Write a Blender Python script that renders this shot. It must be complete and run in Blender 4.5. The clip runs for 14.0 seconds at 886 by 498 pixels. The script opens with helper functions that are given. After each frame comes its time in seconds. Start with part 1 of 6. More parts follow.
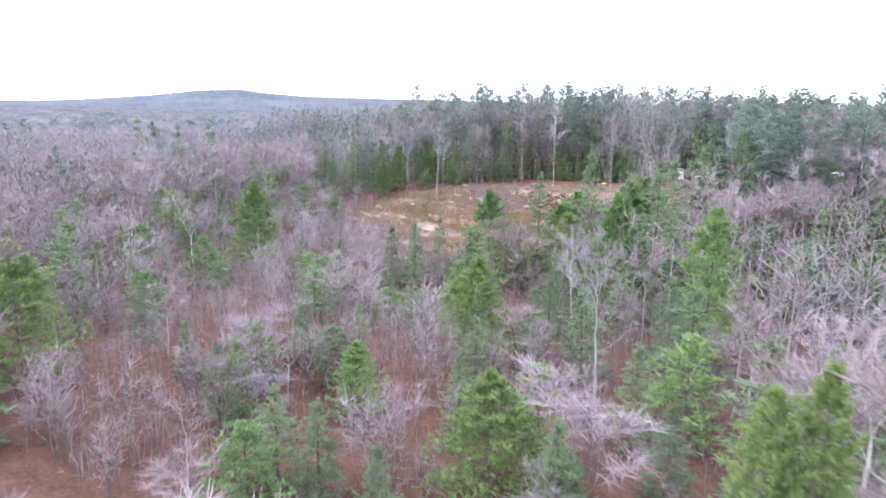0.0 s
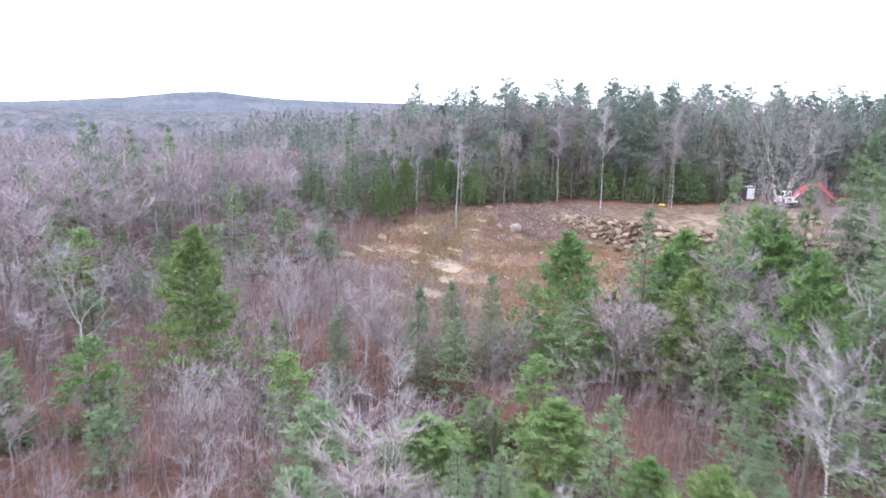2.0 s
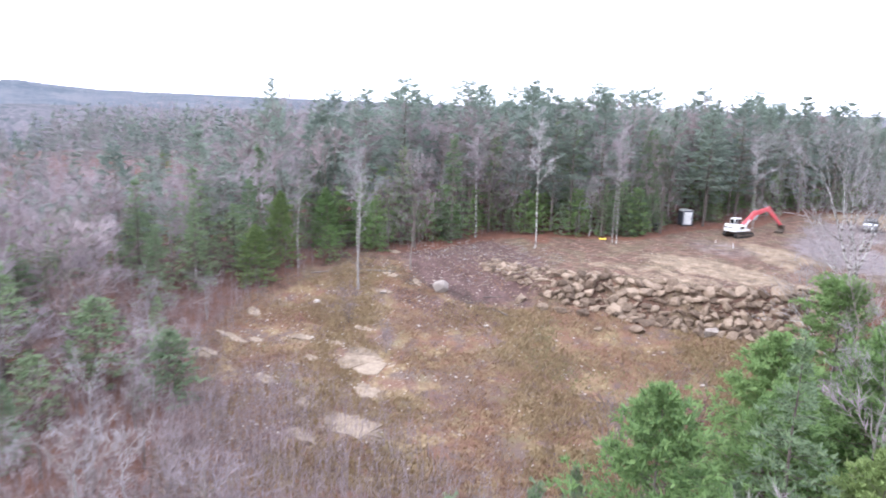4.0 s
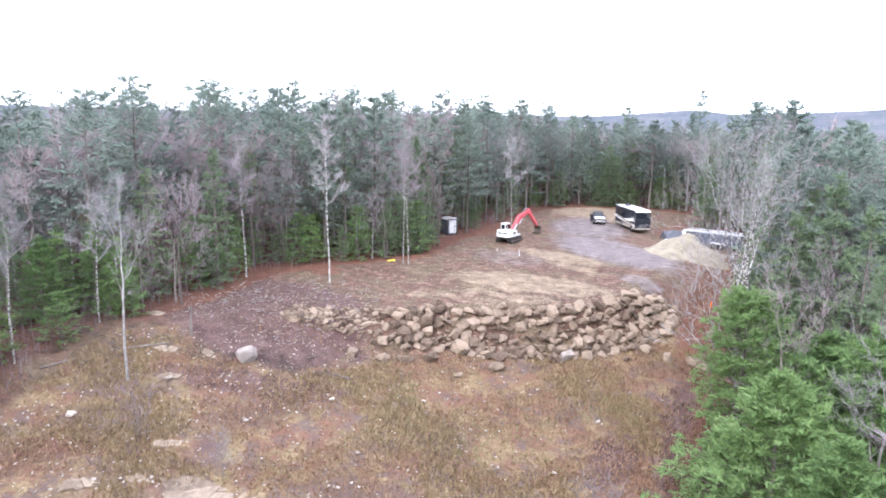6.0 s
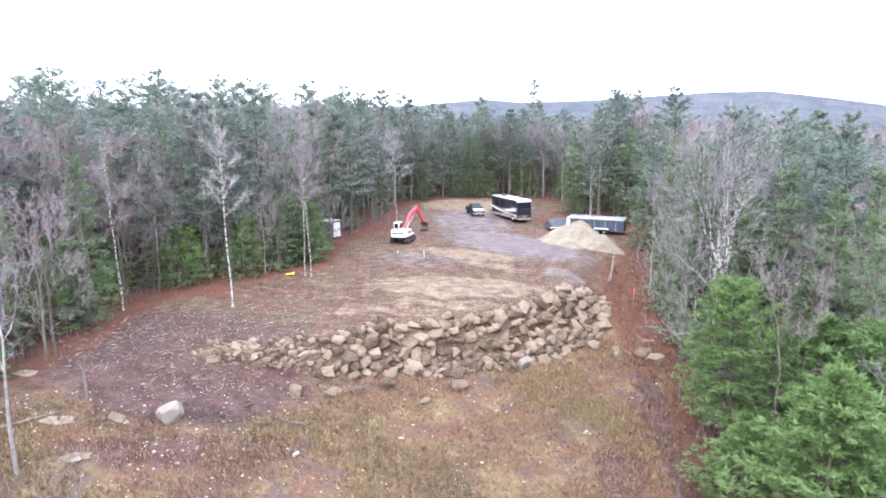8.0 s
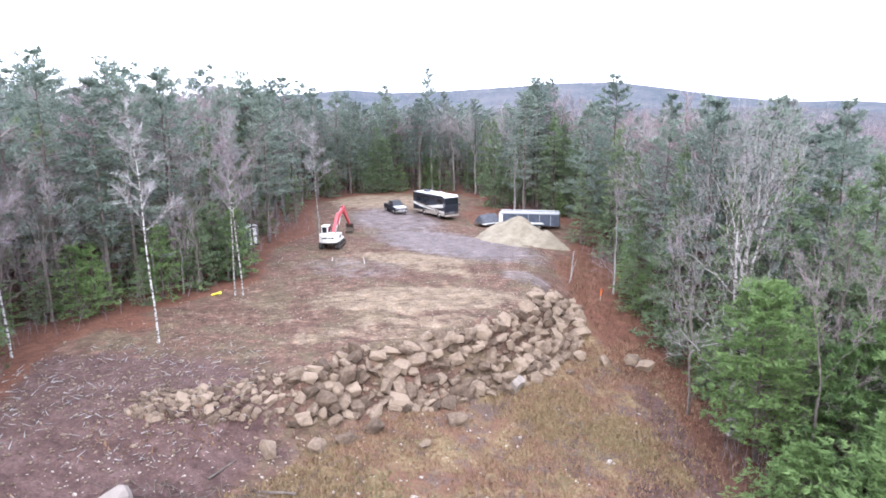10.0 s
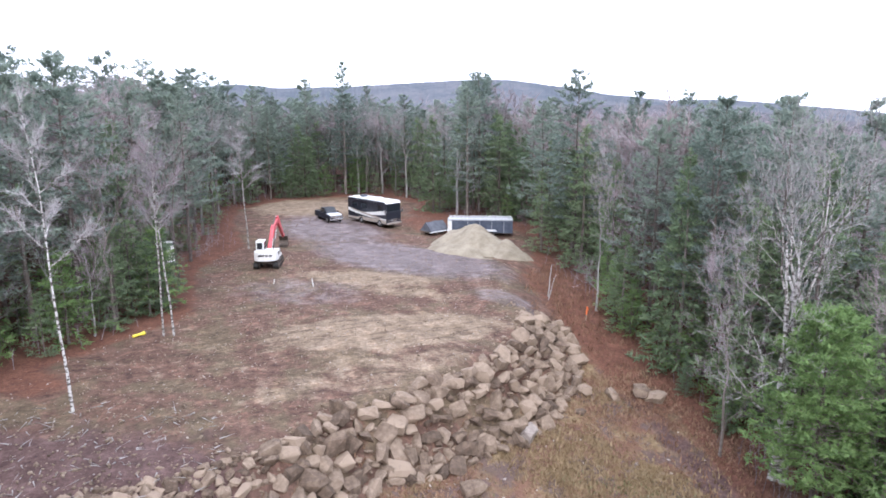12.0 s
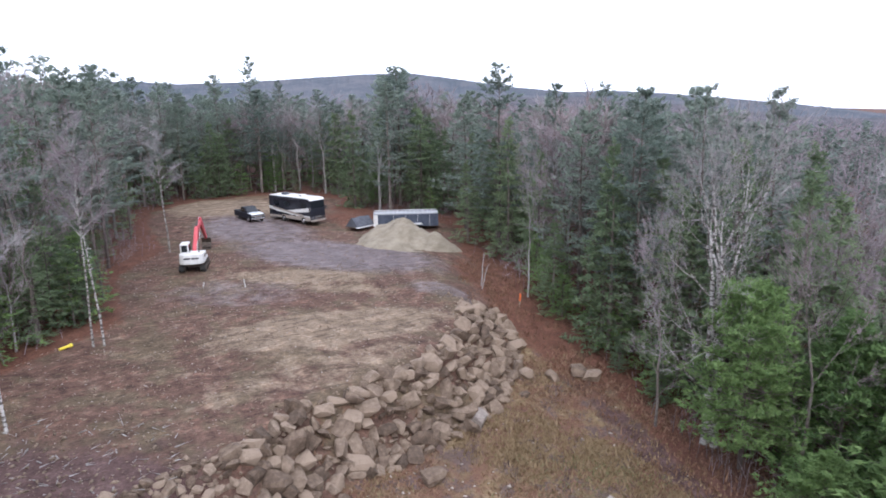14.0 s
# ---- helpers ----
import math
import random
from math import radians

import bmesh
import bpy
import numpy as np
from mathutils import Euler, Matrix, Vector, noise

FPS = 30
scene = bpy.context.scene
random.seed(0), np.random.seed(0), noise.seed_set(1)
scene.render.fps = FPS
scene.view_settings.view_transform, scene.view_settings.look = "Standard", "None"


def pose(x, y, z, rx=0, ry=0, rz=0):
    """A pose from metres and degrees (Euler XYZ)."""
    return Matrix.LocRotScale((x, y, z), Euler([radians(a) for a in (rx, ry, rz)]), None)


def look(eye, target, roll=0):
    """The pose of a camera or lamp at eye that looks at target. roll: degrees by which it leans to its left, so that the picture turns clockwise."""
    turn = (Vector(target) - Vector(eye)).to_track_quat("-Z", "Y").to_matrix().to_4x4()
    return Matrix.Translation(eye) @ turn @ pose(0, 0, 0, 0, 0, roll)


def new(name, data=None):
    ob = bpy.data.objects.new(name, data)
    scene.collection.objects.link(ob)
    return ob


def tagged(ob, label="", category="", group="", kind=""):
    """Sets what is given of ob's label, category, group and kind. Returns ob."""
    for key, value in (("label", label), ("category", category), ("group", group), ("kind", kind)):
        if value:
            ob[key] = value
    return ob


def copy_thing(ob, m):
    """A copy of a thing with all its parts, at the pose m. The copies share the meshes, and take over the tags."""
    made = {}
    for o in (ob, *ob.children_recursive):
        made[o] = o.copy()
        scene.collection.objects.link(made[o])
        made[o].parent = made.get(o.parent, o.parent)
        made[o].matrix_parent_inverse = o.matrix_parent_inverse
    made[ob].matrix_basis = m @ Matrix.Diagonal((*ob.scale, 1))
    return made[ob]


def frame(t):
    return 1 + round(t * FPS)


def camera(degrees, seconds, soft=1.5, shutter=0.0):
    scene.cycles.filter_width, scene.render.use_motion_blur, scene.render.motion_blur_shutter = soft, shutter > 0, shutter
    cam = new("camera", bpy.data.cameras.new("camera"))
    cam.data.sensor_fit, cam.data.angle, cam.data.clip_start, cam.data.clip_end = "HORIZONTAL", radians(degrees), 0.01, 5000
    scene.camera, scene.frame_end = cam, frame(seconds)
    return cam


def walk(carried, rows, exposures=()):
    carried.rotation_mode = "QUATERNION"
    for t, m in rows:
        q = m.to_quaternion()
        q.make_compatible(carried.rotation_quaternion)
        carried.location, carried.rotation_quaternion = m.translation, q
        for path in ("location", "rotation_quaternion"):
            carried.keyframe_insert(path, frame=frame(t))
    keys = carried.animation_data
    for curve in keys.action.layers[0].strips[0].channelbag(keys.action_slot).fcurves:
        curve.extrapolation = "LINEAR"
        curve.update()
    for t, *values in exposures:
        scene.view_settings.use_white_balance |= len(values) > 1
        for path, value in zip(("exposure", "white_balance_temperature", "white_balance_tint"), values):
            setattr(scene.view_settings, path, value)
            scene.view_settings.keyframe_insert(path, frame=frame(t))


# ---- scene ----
cam = camera(66.7, 14.0, soft=1.7, shutter=0.3)
PATH = [
    (0, (82.001, -85.758, 14.647), (80.321, -84.749, 14.249), 1.1),
    (0.5, (74.803, -83.165, 14.354), (73.132, -82.139, 13.96), 1.3),
    (1, (67.747, -80.444, 14.208), (66.081, -79.408, 13.818), 1.3),
    (1.5, (60.358, -77.755, 14.233), (58.697, -76.711, 13.845), 1.3),
    (2, (52.872, -75.15, 14.138), (51.216, -74.096, 13.753), 1.5),
    (2.2, (49.948, -74.101, 14.187), (48.293, -73.045, 13.805), 1.7),
    (4.3, (20.683, -63.098, 16.729), (19.518, -61.518, 16.344), 2.1),
    (4.5, (18.139, -62.572, 16.794), (17.151, -60.874, 16.419), 1.9),
    (5, (12.647, -61.895, 16.914), (11.893, -60.079, 16.549), 1.6),
    (5.5, (7.919, -60.758, 16.808), (7.245, -58.91, 16.446), 1.4),
    (6, (3.742, -59.728, 16.898), (3.24, -57.826, 16.536), 1.0),
    (6.5, (0.113, -58.8, 17.01), (-0.178, -56.855, 16.646), 0.5),
    (7, (-3.255, -57.938, 17.05), (-3.29, -55.973, 16.681), 0.3),
    (7.2, (-4.386, -57.414, 17.028), (-4.381, -55.449, 16.656), 0.1),
    (9.3, (-13.969, -48.24, 16.783), (-13.757, -46.292, 16.382), -0.6),
    (9.5, (-14.615, -47.393, 16.813), (-14.287, -45.462, 16.41), -0.5),
    (10, (-16.137, -45.391, 16.859), (-15.697, -43.484, 16.448), -0.5),
    (10.5, (-17.203, -42.811, 16.804), (-16.725, -40.914, 16.387), -0.4),
    (11, (-17.86, -39.654, 16.764), (-17.294, -37.783, 16.34), -0.2),
    (11.5, (-18.892, -36.596, 16.824), (-18.168, -34.78, 16.403), -0.0),
    (12, (-19.774, -34.776, 16.925), (-19.045, -32.962, 16.502), -0.1),
    (12.5, (-20.461, -34.161, 16.88), (-19.717, -32.354, 16.454), -0.4),
    (13, (-21.434, -34.174, 16.994), (-20.452, -32.486, 16.562), -0.2),
    (13.5, (-21.979, -34.258, 16.996), (-20.945, -32.603, 16.559), -0.6),
    (14, (-22.025, -34.355, 16.98), (-21.058, -32.661, 16.538), -0.9),
]
EXPOSURES = [(t, stops, 6250, 12.5) for t, stops in ((0, 1.54), (1, 1.44), (4, 1.48), (7, 1.62), (9.5, 1.6), (10.2, 1.4), (11, 1.28), (12.5, 1.04), (13.3, 0.84), (14, 0.62))]
walk(cam, [(t, look(eye, target, roll)) for t, eye, target, roll in PATH], EXPOSURES)

# ---- light ----
world = bpy.data.worlds.new("overcast_sky")
scene.world = world
world.use_nodes = True
wn, wl = world.node_tree.nodes, world.node_tree.links
sky = wn.new("ShaderNodeTexSky")
sky.sky_type = "NISHITA"
sky.sun_disc = False
SUN_UP, SUN_TURN = radians(38), radians(200)
sky.sun_elevation, sky.sun_rotation = SUN_UP, SUN_TURN
sky.dust_density = 4.0
grey = wn.new("ShaderNodeHueSaturation")
grey.inputs["Saturation"].default_value = 0.5
wl.new(sky.outputs[0], grey.inputs["Color"])
cloud = wn.new("ShaderNodeMix")
cloud.data_type = "RGBA"
cloud.inputs["Factor"].default_value = 0.86
cloud.inputs["B"].default_value = (9.1, 9.75, 11.5, 1.0)
wl.new(grey.outputs[0], cloud.inputs["A"])
wl.new(cloud.outputs["Result"], wn["Background"].inputs["Color"])
wn["Background"].inputs["Strength"].default_value = 0.15
sun_data = bpy.data.lights.new("sun", "SUN")
sun_data.energy, sun_data.angle, sun_data.color = 0.7, radians(30), (1.0, 0.96, 0.9)
sun = new("sun", sun_data)
sun.matrix_world = look((0, 0, 60), (-math.sin(SUN_TURN) * 60 * math.cos(SUN_UP), -math.cos(SUN_TURN) * 60 * math.cos(SUN_UP), 60 - 60 * math.sin(SUN_UP)))


# ---- materials ----
def node_mat(name, rough=0.9):
    mat = bpy.data.materials.new(name)
    mat.use_nodes = True
    nt = mat.node_tree
    bsdf = nt.nodes["Principled BSDF"]
    bsdf.inputs["Roughness"].default_value = rough
    bsdf.inputs["Specular IOR Level"].default_value = 0.25
    return mat, nt, bsdf


def noise_node(nt, scale, detail=6.0, rough=0.6, coord="Object"):
    tc = nt.nodes.new("ShaderNodeTexCoord")
    nz = nt.nodes.new("ShaderNodeTexNoise")
    nz.inputs["Scale"].default_value = scale
    nz.inputs["Detail"].default_value = detail
    nz.inputs["Roughness"].default_value = rough
    nt.links.new(tc.outputs[coord], nz.inputs["Vector"])
    return nz.outputs["Fac"]


def ramp(nt, fac, stops):
    r = nt.nodes.new("ShaderNodeValToRGB")
    els = r.color_ramp.elements
    while len(els) < len(stops):
        els.new(0.5)
    for e, (p, c) in zip(els, stops):
        e.position, e.color = p, (*c, 1.0)
    nt.links.new(fac, r.inputs["Fac"])
    return r.outputs["Color"]


def mix(nt, fac, a, b, blend="MIX"):
    m = nt.nodes.new("ShaderNodeMix")
    m.data_type, m.blend_type = "RGBA", blend
    for sock, val in ((m.inputs["Factor"], fac), (m.inputs["A"], a), (m.inputs["B"], b)):
        if isinstance(val, (int, float)):
            sock.default_value = val
        elif isinstance(val, tuple):
            sock.default_value = (*val, 1.0)
        else:
            nt.links.new(val, sock)
    return m.outputs["Result"]


def maths(nt, op, a, b, clamp=False):
    m = nt.nodes.new("ShaderNodeMath")
    m.operation, m.use_clamp = op, clamp
    for sock, val in zip(m.inputs, (a, b)):
        if isinstance(val, (int, float)):
            sock.default_value = val
        else:
            nt.links.new(val, sock)
    return m.outputs[0]


def bump(nt, bsdf, height, strength=0.5, distance=0.05):
    b = nt.nodes.new("ShaderNodeBump")
    b.inputs["Strength"].default_value, b.inputs["Distance"].default_value = strength, distance
    nt.links.new(height, b.inputs["Height"])
    nt.links.new(b.outputs[0], bsdf.inputs["Normal"])


def plain(name, dark, light, scale=6.0, rough=0.7, metal=0.0, coat=0.0, bumps=0.15):
    """A surface whose colour wanders between two tones."""
    mat, nt, bsdf = node_mat(name, rough)
    f = noise_node(nt, scale)
    nt.links.new(ramp(nt, f, [(0.3, dark), (0.7, light)]), bsdf.inputs["Base Color"])
    bsdf.inputs["Metallic"].default_value = metal
    bsdf.inputs["Coat Weight"].default_value = coat
    if bumps:
        bump(nt, bsdf, noise_node(nt, scale * 6), bumps, 0.02)
    return mat


def leafy(name, dark, mid, light, rough=0.75, thin=0.0):
    """Foliage: every spray and every plant has a tone of its own."""
    mat, nt, bsdf = node_mat(name, rough)
    geo = nt.nodes.new("ShaderNodeNewGeometry")
    info = nt.nodes.new("ShaderNodeObjectInfo")
    f = maths(nt, "ADD", maths(nt, "MULTIPLY", geo.outputs["Random Per Island"], 0.45), maths(nt, "MULTIPLY", info.outputs["Random"], 0.45))
    f = maths(nt, "ADD", f, maths(nt, "MULTIPLY", noise_node(nt, 0.9, 3.0), 0.25))
    col = ramp(nt, f, [(0.15, dark), (0.5, mid), (0.9, light)])
    nt.links.new(col, bsdf.inputs["Base Color"])
    if thin:
        glow = nt.nodes.new("ShaderNodeBsdfTranslucent")
        both = nt.nodes.new("ShaderNodeMixShader")
        both.inputs[0].default_value = thin
        nt.links.new(col, glow.inputs["Color"])
        nt.links.new(bsdf.outputs[0], both.inputs[1])
        nt.links.new(glow.outputs[0], both.inputs[2])
        nt.links.new(both.outputs[0], nt.nodes["Material Output"].inputs["Surface"])
    return mat


def bark(name, dark, mid, light, patch=None):
    mat, nt, bsdf = node_mat(name, 0.9)
    info = nt.nodes.new("ShaderNodeObjectInfo")
    f = maths(nt, "ADD", maths(nt, "MULTIPLY", noise_node(nt, 3.0), 0.8), maths(nt, "MULTIPLY", info.outputs["Random"], 0.3))
    col = ramp(nt, f, [(0.3, dark), (0.55, mid), (0.8, light)])
    if patch:
        tc = nt.nodes.new("ShaderNodeTexCoord")
        mp = nt.nodes.new("ShaderNodeMapping")
        mp.inputs["Scale"].default_value = (1.2, 1.2, 3.5)
        nt.links.new(tc.outputs["Object"], mp.inputs["Vector"])
        nz = nt.nodes.new("ShaderNodeTexNoise")
        nz.inputs["Scale"].default_value = 1.6
        nz.inputs["Detail"].default_value = 4.0
        nt.links.new(mp.outputs[0], nz.inputs["Vector"])
        col = mix(nt, ramp(nt, nz.outputs["Fac"], [(0.49, (0, 0, 0)), (0.55, (1, 1, 1))]), col, patch)
    nt.links.new(col, bsdf.inputs["Base Color"])
    bump(nt, bsdf, noise_node(nt, 14.0), 0.5, 0.03)
    return mat


PINE = leafy("pine_needles", (0.108, 0.143, 0.122), (0.181, 0.226, 0.19), (0.243, 0.29, 0.232), thin=0.42)
HEMLOCK = leafy("hemlock_needles", (0.098, 0.14, 0.088), (0.162, 0.22, 0.125), (0.222, 0.284, 0.155), thin=0.42)
YELLOW_PINE = leafy("sunny_needles", (0.11, 0.16, 0.065), (0.185, 0.25, 0.09), (0.255, 0.32, 0.125), thin=0.42)
TWIG = leafy("bare_twigs", (0.148, 0.12, 0.13), (0.248, 0.206, 0.22), (0.345, 0.295, 0.312), 0.9)
RED_TWIG = leafy("reddish_twigs", (0.125, 0.094, 0.097), (0.212, 0.166, 0.17), (0.305, 0.25, 0.253), 0.9)
THICKET = leafy("brown_saplings", (0.09, 0.067, 0.067), (0.155, 0.12, 0.119), (0.225, 0.182, 0.18), 0.9)
GREY_TWIG = leafy("grey_twigs", (0.16, 0.145, 0.15), (0.26, 0.238, 0.245), (0.36, 0.335, 0.338), 0.9)
BARK = bark("grey_brown_bark", (0.07, 0.055, 0.05), (0.14, 0.115, 0.1), (0.24, 0.21, 0.19))
FRESH_PINE = leafy("fresh_needles", (0.092, 0.155, 0.064), (0.16, 0.248, 0.092), (0.222, 0.315, 0.12), thin=0.42)
PALE_BARK = bark("pale_grey_bark", (0.16, 0.145, 0.138), (0.29, 0.27, 0.258), (0.42, 0.4, 0.385))
BIRCH_BARK = bark("white_birch_bark", (0.24, 0.22, 0.2), (0.4, 0.38, 0.36), (0.54, 0.52, 0.5), (0.1, 0.085, 0.075))


# ---- geometry helpers ----
def quick_mesh(name, verts, faces, mat):
    """A mesh from arrays of corners and of faces with equal counts."""
    verts, faces = np.asarray(verts, np.float32), np.asarray(faces, np.int32)
    me = bpy.data.meshes.new(name)
    me.vertices.add(len(verts))
    me.vertices.foreach_set("co", verts.ravel())
    me.loops.add(faces.size)
    me.loops.foreach_set("vertex_index", faces.ravel())
    me.polygons.add(len(faces))
    me.polygons.foreach_set("loop_start", np.arange(0, faces.size, faces.shape[1], dtype=np.int32))
    me.materials.append(mat)
    me.update(calc_edges=True)
    return me


def spikes(A, B, r):
    """Thin three-sided stems from A to B."""
    d = B - A
    d = d / np.linalg.norm(d, axis=1, keepdims=True)
    u = np.cross(d, np.where(np.abs(d[:, 2:]) > 0.9, (1.0, 0, 0), (0, 0, 1.0)))
    u /= np.linalg.norm(u, axis=1, keepdims=True)
    w = np.cross(d, u)
    r = np.reshape(r, (-1, 1))
    V = np.stack([A + u * r, A - u * r * 0.5 + w * r * 0.87, A - u * r * 0.5 - w * r * 0.87, B], 1)
    n = np.arange(len(A))[:, None, None] * 4
    F = n + np.array([[0, 1, 3], [1, 2, 3], [2, 0, 3]])
    return V.reshape(-1, 3), F.reshape(-1, 3)


class Geo:
    """Vertices and faces gathered for one mesh."""

    def __init__(self):
        self.v, self.f = [], []

    def add(self, verts, faces):
        n = len(self.v)
        self.v.extend(verts)
        self.f.extend([tuple(i + n for i in face) for face in faces])

    def tube(self, pts, radii, sides=5):
        n = len(self.v)
        for i, p in enumerate(pts):
            a, b = pts[max(i - 1, 0)], pts[min(i + 1, len(pts) - 1)]
            d = (b - a).normalized()
            u = d.orthogonal().normalized()
            w = d.cross(u)
            for k in range(sides):
                t = 2 * math.pi * k / sides
                self.v.append(p + (u * math.cos(t) + w * math.sin(t)) * radii[i])
        for i in range(len(pts) - 1):
            for k in range(sides):
                k2 = (k + 1) % sides
                self.f.append((n + i * sides + k, n + i * sides + k2, n + (i + 1) * sides + k2, n + (i + 1) * sides + k))

    def spike(self, a, b, r):
        d = (b - a).normalized()
        u = d.orthogonal().normalized() * r
        w = d.cross(u)
        n = len(self.v)
        self.v.extend([a + u, a - u * 0.5 + w * 0.87, a - u * 0.5 - w * 0.87, b])
        self.f.extend([(n, n + 1, n + 3), (n + 1, n + 2, n + 3), (n + 2, n, n + 3)])

    def blade(self, a, d, length, width, up):
        s = d.cross(up)
        s = (s.normalized() if s.length > 1e-4 else d.orthogonal().normalized()) * width * 0.5
        n = len(self.v)
        self.v.extend([a + s, a - s, a + d * length])
        self.f.append((n, n + 1, n + 2))

    def box(self, x0, x1, y0, y1, z0, z1):
        self.add([Vector(p) for p in ((x0, y0, z0), (x1, y0, z0), (x1, y1, z0), (x0, y1, z0), (x0, y0, z1), (x1, y0, z1), (x1, y1, z1), (x0, y1, z1))],
                 [(0, 3, 2, 1), (4, 5, 6, 7), (0, 1, 5, 4), (1, 2, 6, 5), (2, 3, 7, 6), (3, 0, 4, 7)])
        return self

    def mesh(self, name, mat, smooth=False):
        me = bpy.data.meshes.new(name)
        me.from_pydata([tuple(p) for p in self.v], [], self.f)
        if mat:
            me.materials.append(mat)
        if smooth:
            me.polygons.foreach_set("use_smooth", [True] * len(me.polygons))
        me.update()
        return me


def part(name, geo, mat, parent, label="", smooth=False, bevel=0.0):
    """Links geometry as one mesh under a thing or a part."""
    ob = new(name, geo.mesh(name, mat, smooth) if isinstance(geo, Geo) else geo)
    ob.parent = parent
    if label:
        ob["label"] = label
    if bevel:
        b = ob.modifiers.new("edge", "BEVEL")
        b.width, b.segments, b.limit_method = bevel, 2, "ANGLE"
    return ob


rnd = random.Random(7)


def rvec(z=0.0, spread=1.0):
    a = rnd.uniform(0, 2 * math.pi)
    return Vector((math.cos(a) * spread, math.sin(a) * spread, z))


# ---- the lie of the land ----
def smooth01(v):
    v = np.clip(v, 0, 1)
    return v * v * (3 - 2 * v)


EDGE = np.array([(-70, -22), (-42, -13), (-32, -8.5), (-26, -5), (-22, -5.4), (-16, -4.4), (-11, -1.2), (-5, 0.6), (0, 2.3), (5.5, 7.2), (8, 12), (10, 20), (14, 27), (21, 33), (60, 50)], float)


def edge_distance(x, y):
    """Distance to the brink of the raised pad, positive on the pad."""
    best = np.full(np.shape(x), 1e9)
    sign = np.ones(np.shape(x))
    for (ax, ay), (bx, by) in zip(EDGE[:-1], EDGE[1:]):
        dx, dy = bx - ax, by - ay
        t = np.clip(((x - ax) * dx + (y - ay) * dy) / (dx * dx + dy * dy), 0, 1)
        ex, ey = x - ax - t * dx, y - ay - t * dy
        d = np.hypot(ex, ey)
        near = d < best
        sign = np.where(near, np.where(dx * ey - dy * ex > 0, 1.0, -1.0), sign)
        best = np.where(near, d, best)
    return best * sign


def blob(x, y, cx, cy, rx, ry, turn=0.0):
    c, s = math.cos(radians(turn)), math.sin(radians(turn))
    u, v = ((x - cx) * c + (y - cy) * s) / rx, (-(x - cx) * s + (y - cy) * c) / ry
    return smooth01(1.6 - np.hypot(u, v) * 1.3)


def valley(x, y):
    """How far the land falls away to the east."""
    b = np.degrees(np.arctan2(x + 12, y + 40))
    return 0.034 * np.clip(np.hypot(x + 12, y + 40) - 130, 0, 2600) * smooth01((b - 38) / 24) * smooth01((150 - b) / 40)


def land(x, y):
    x, y = np.asarray(x, float), np.asarray(y, float)
    d = edge_distance(x, y)
    half = np.interp(x, [-45, -34, -27, -22, 6, 12, 30], [8, 6.5, 4, 2.3, 2.3, 3.5, 6])
    s = np.clip(d / (2 * half) + 0.5, 0, 1)
    s = s * s * (3 - 2 * s)
    cx, cy = np.clip(x, -42, 35), np.clip(y, -70, 18)
    field = -3.84 - 0.1066 * cx + 0.1853 * cy + (0.0815 * cx * cx + 0.1399 * cy * cy - 0.0765 * cx * cy) / 50
    pad = 0.02 * np.clip(y, -10, 60) - 0.048 * np.clip(x + 2, 0, 18) * smooth01((y - 22) / 16)
    z = field * (1 - s) + pad * s
    rough = np.sin(x * 0.31 + 1.3) * np.cos(y * 0.27) * 0.12 + np.sin(x * 0.9 + y * 0.6) * 0.05
    west = smooth01((-46 - x) / 45) * smooth01((22 - y) / 40)
    z = z - 7.5 * west
    away = np.clip((np.hypot(x + 5, y - 5) - 130) / 250, 0, 1)
    z = z - 2.4 * blob(x, y, 53, -76, 20, 11) - 4.2 * blob(x, y, 17, -55, 15, 9)
    return (z + rough) * (1 - away) + -7.0 * away - valley(x, y)


def land_at(x, y):
    return float(land(x, y))


CLEARING = [(3, -48), (-12, -48), (-30, -37), (-36, -27), (-37.5, -14), (-35, -5), (-34.5, 7), (-29.5, 13), (-24, 18.5), (-20.5, 21), (-19.5, 36), (-14, 44), (-14, 60), (-12, 72), (-4, 79), (5, 83), (18, 82), (20, 70), (15, 62), (18, 54), (24, 47), (24, 38), (18.5, 30), (16, 15), (14.5, 3), (12, -6), (10, -13), (9, -22), (8, -34), (6, -42)]


def inside(x, y, poly):
    odd = False
    for (ax, ay), (bx, by) in zip(poly, poly[1:] + poly[:1]):
        if (ay > y) != (by > y) and x < (bx - ax) * (y - ay) / (by - ay) + ax:
            odd = not odd
    return odd


def poly_distance(x, y, poly):
    best = 1e9
    for (ax, ay), (bx, by) in zip(poly, poly[1:] + poly[:1]):
        dx, dy = bx - ax, by - ay
        t = min(max(((x - ax) * dx + (y - ay) * dy) / (dx * dx + dy * dy), 0), 1)
        best = min(best, math.hypot(x - ax - t * dx, y - ay - t * dy))
    return best


# ---- ground ----
def axis_lines(a, b, step, far, count):
    mid = np.arange(a, b + step, step)
    out = np.geomspace(step * 2, far, count)
    return np.concatenate([(a - out)[::-1], mid, mid[-1] + out])


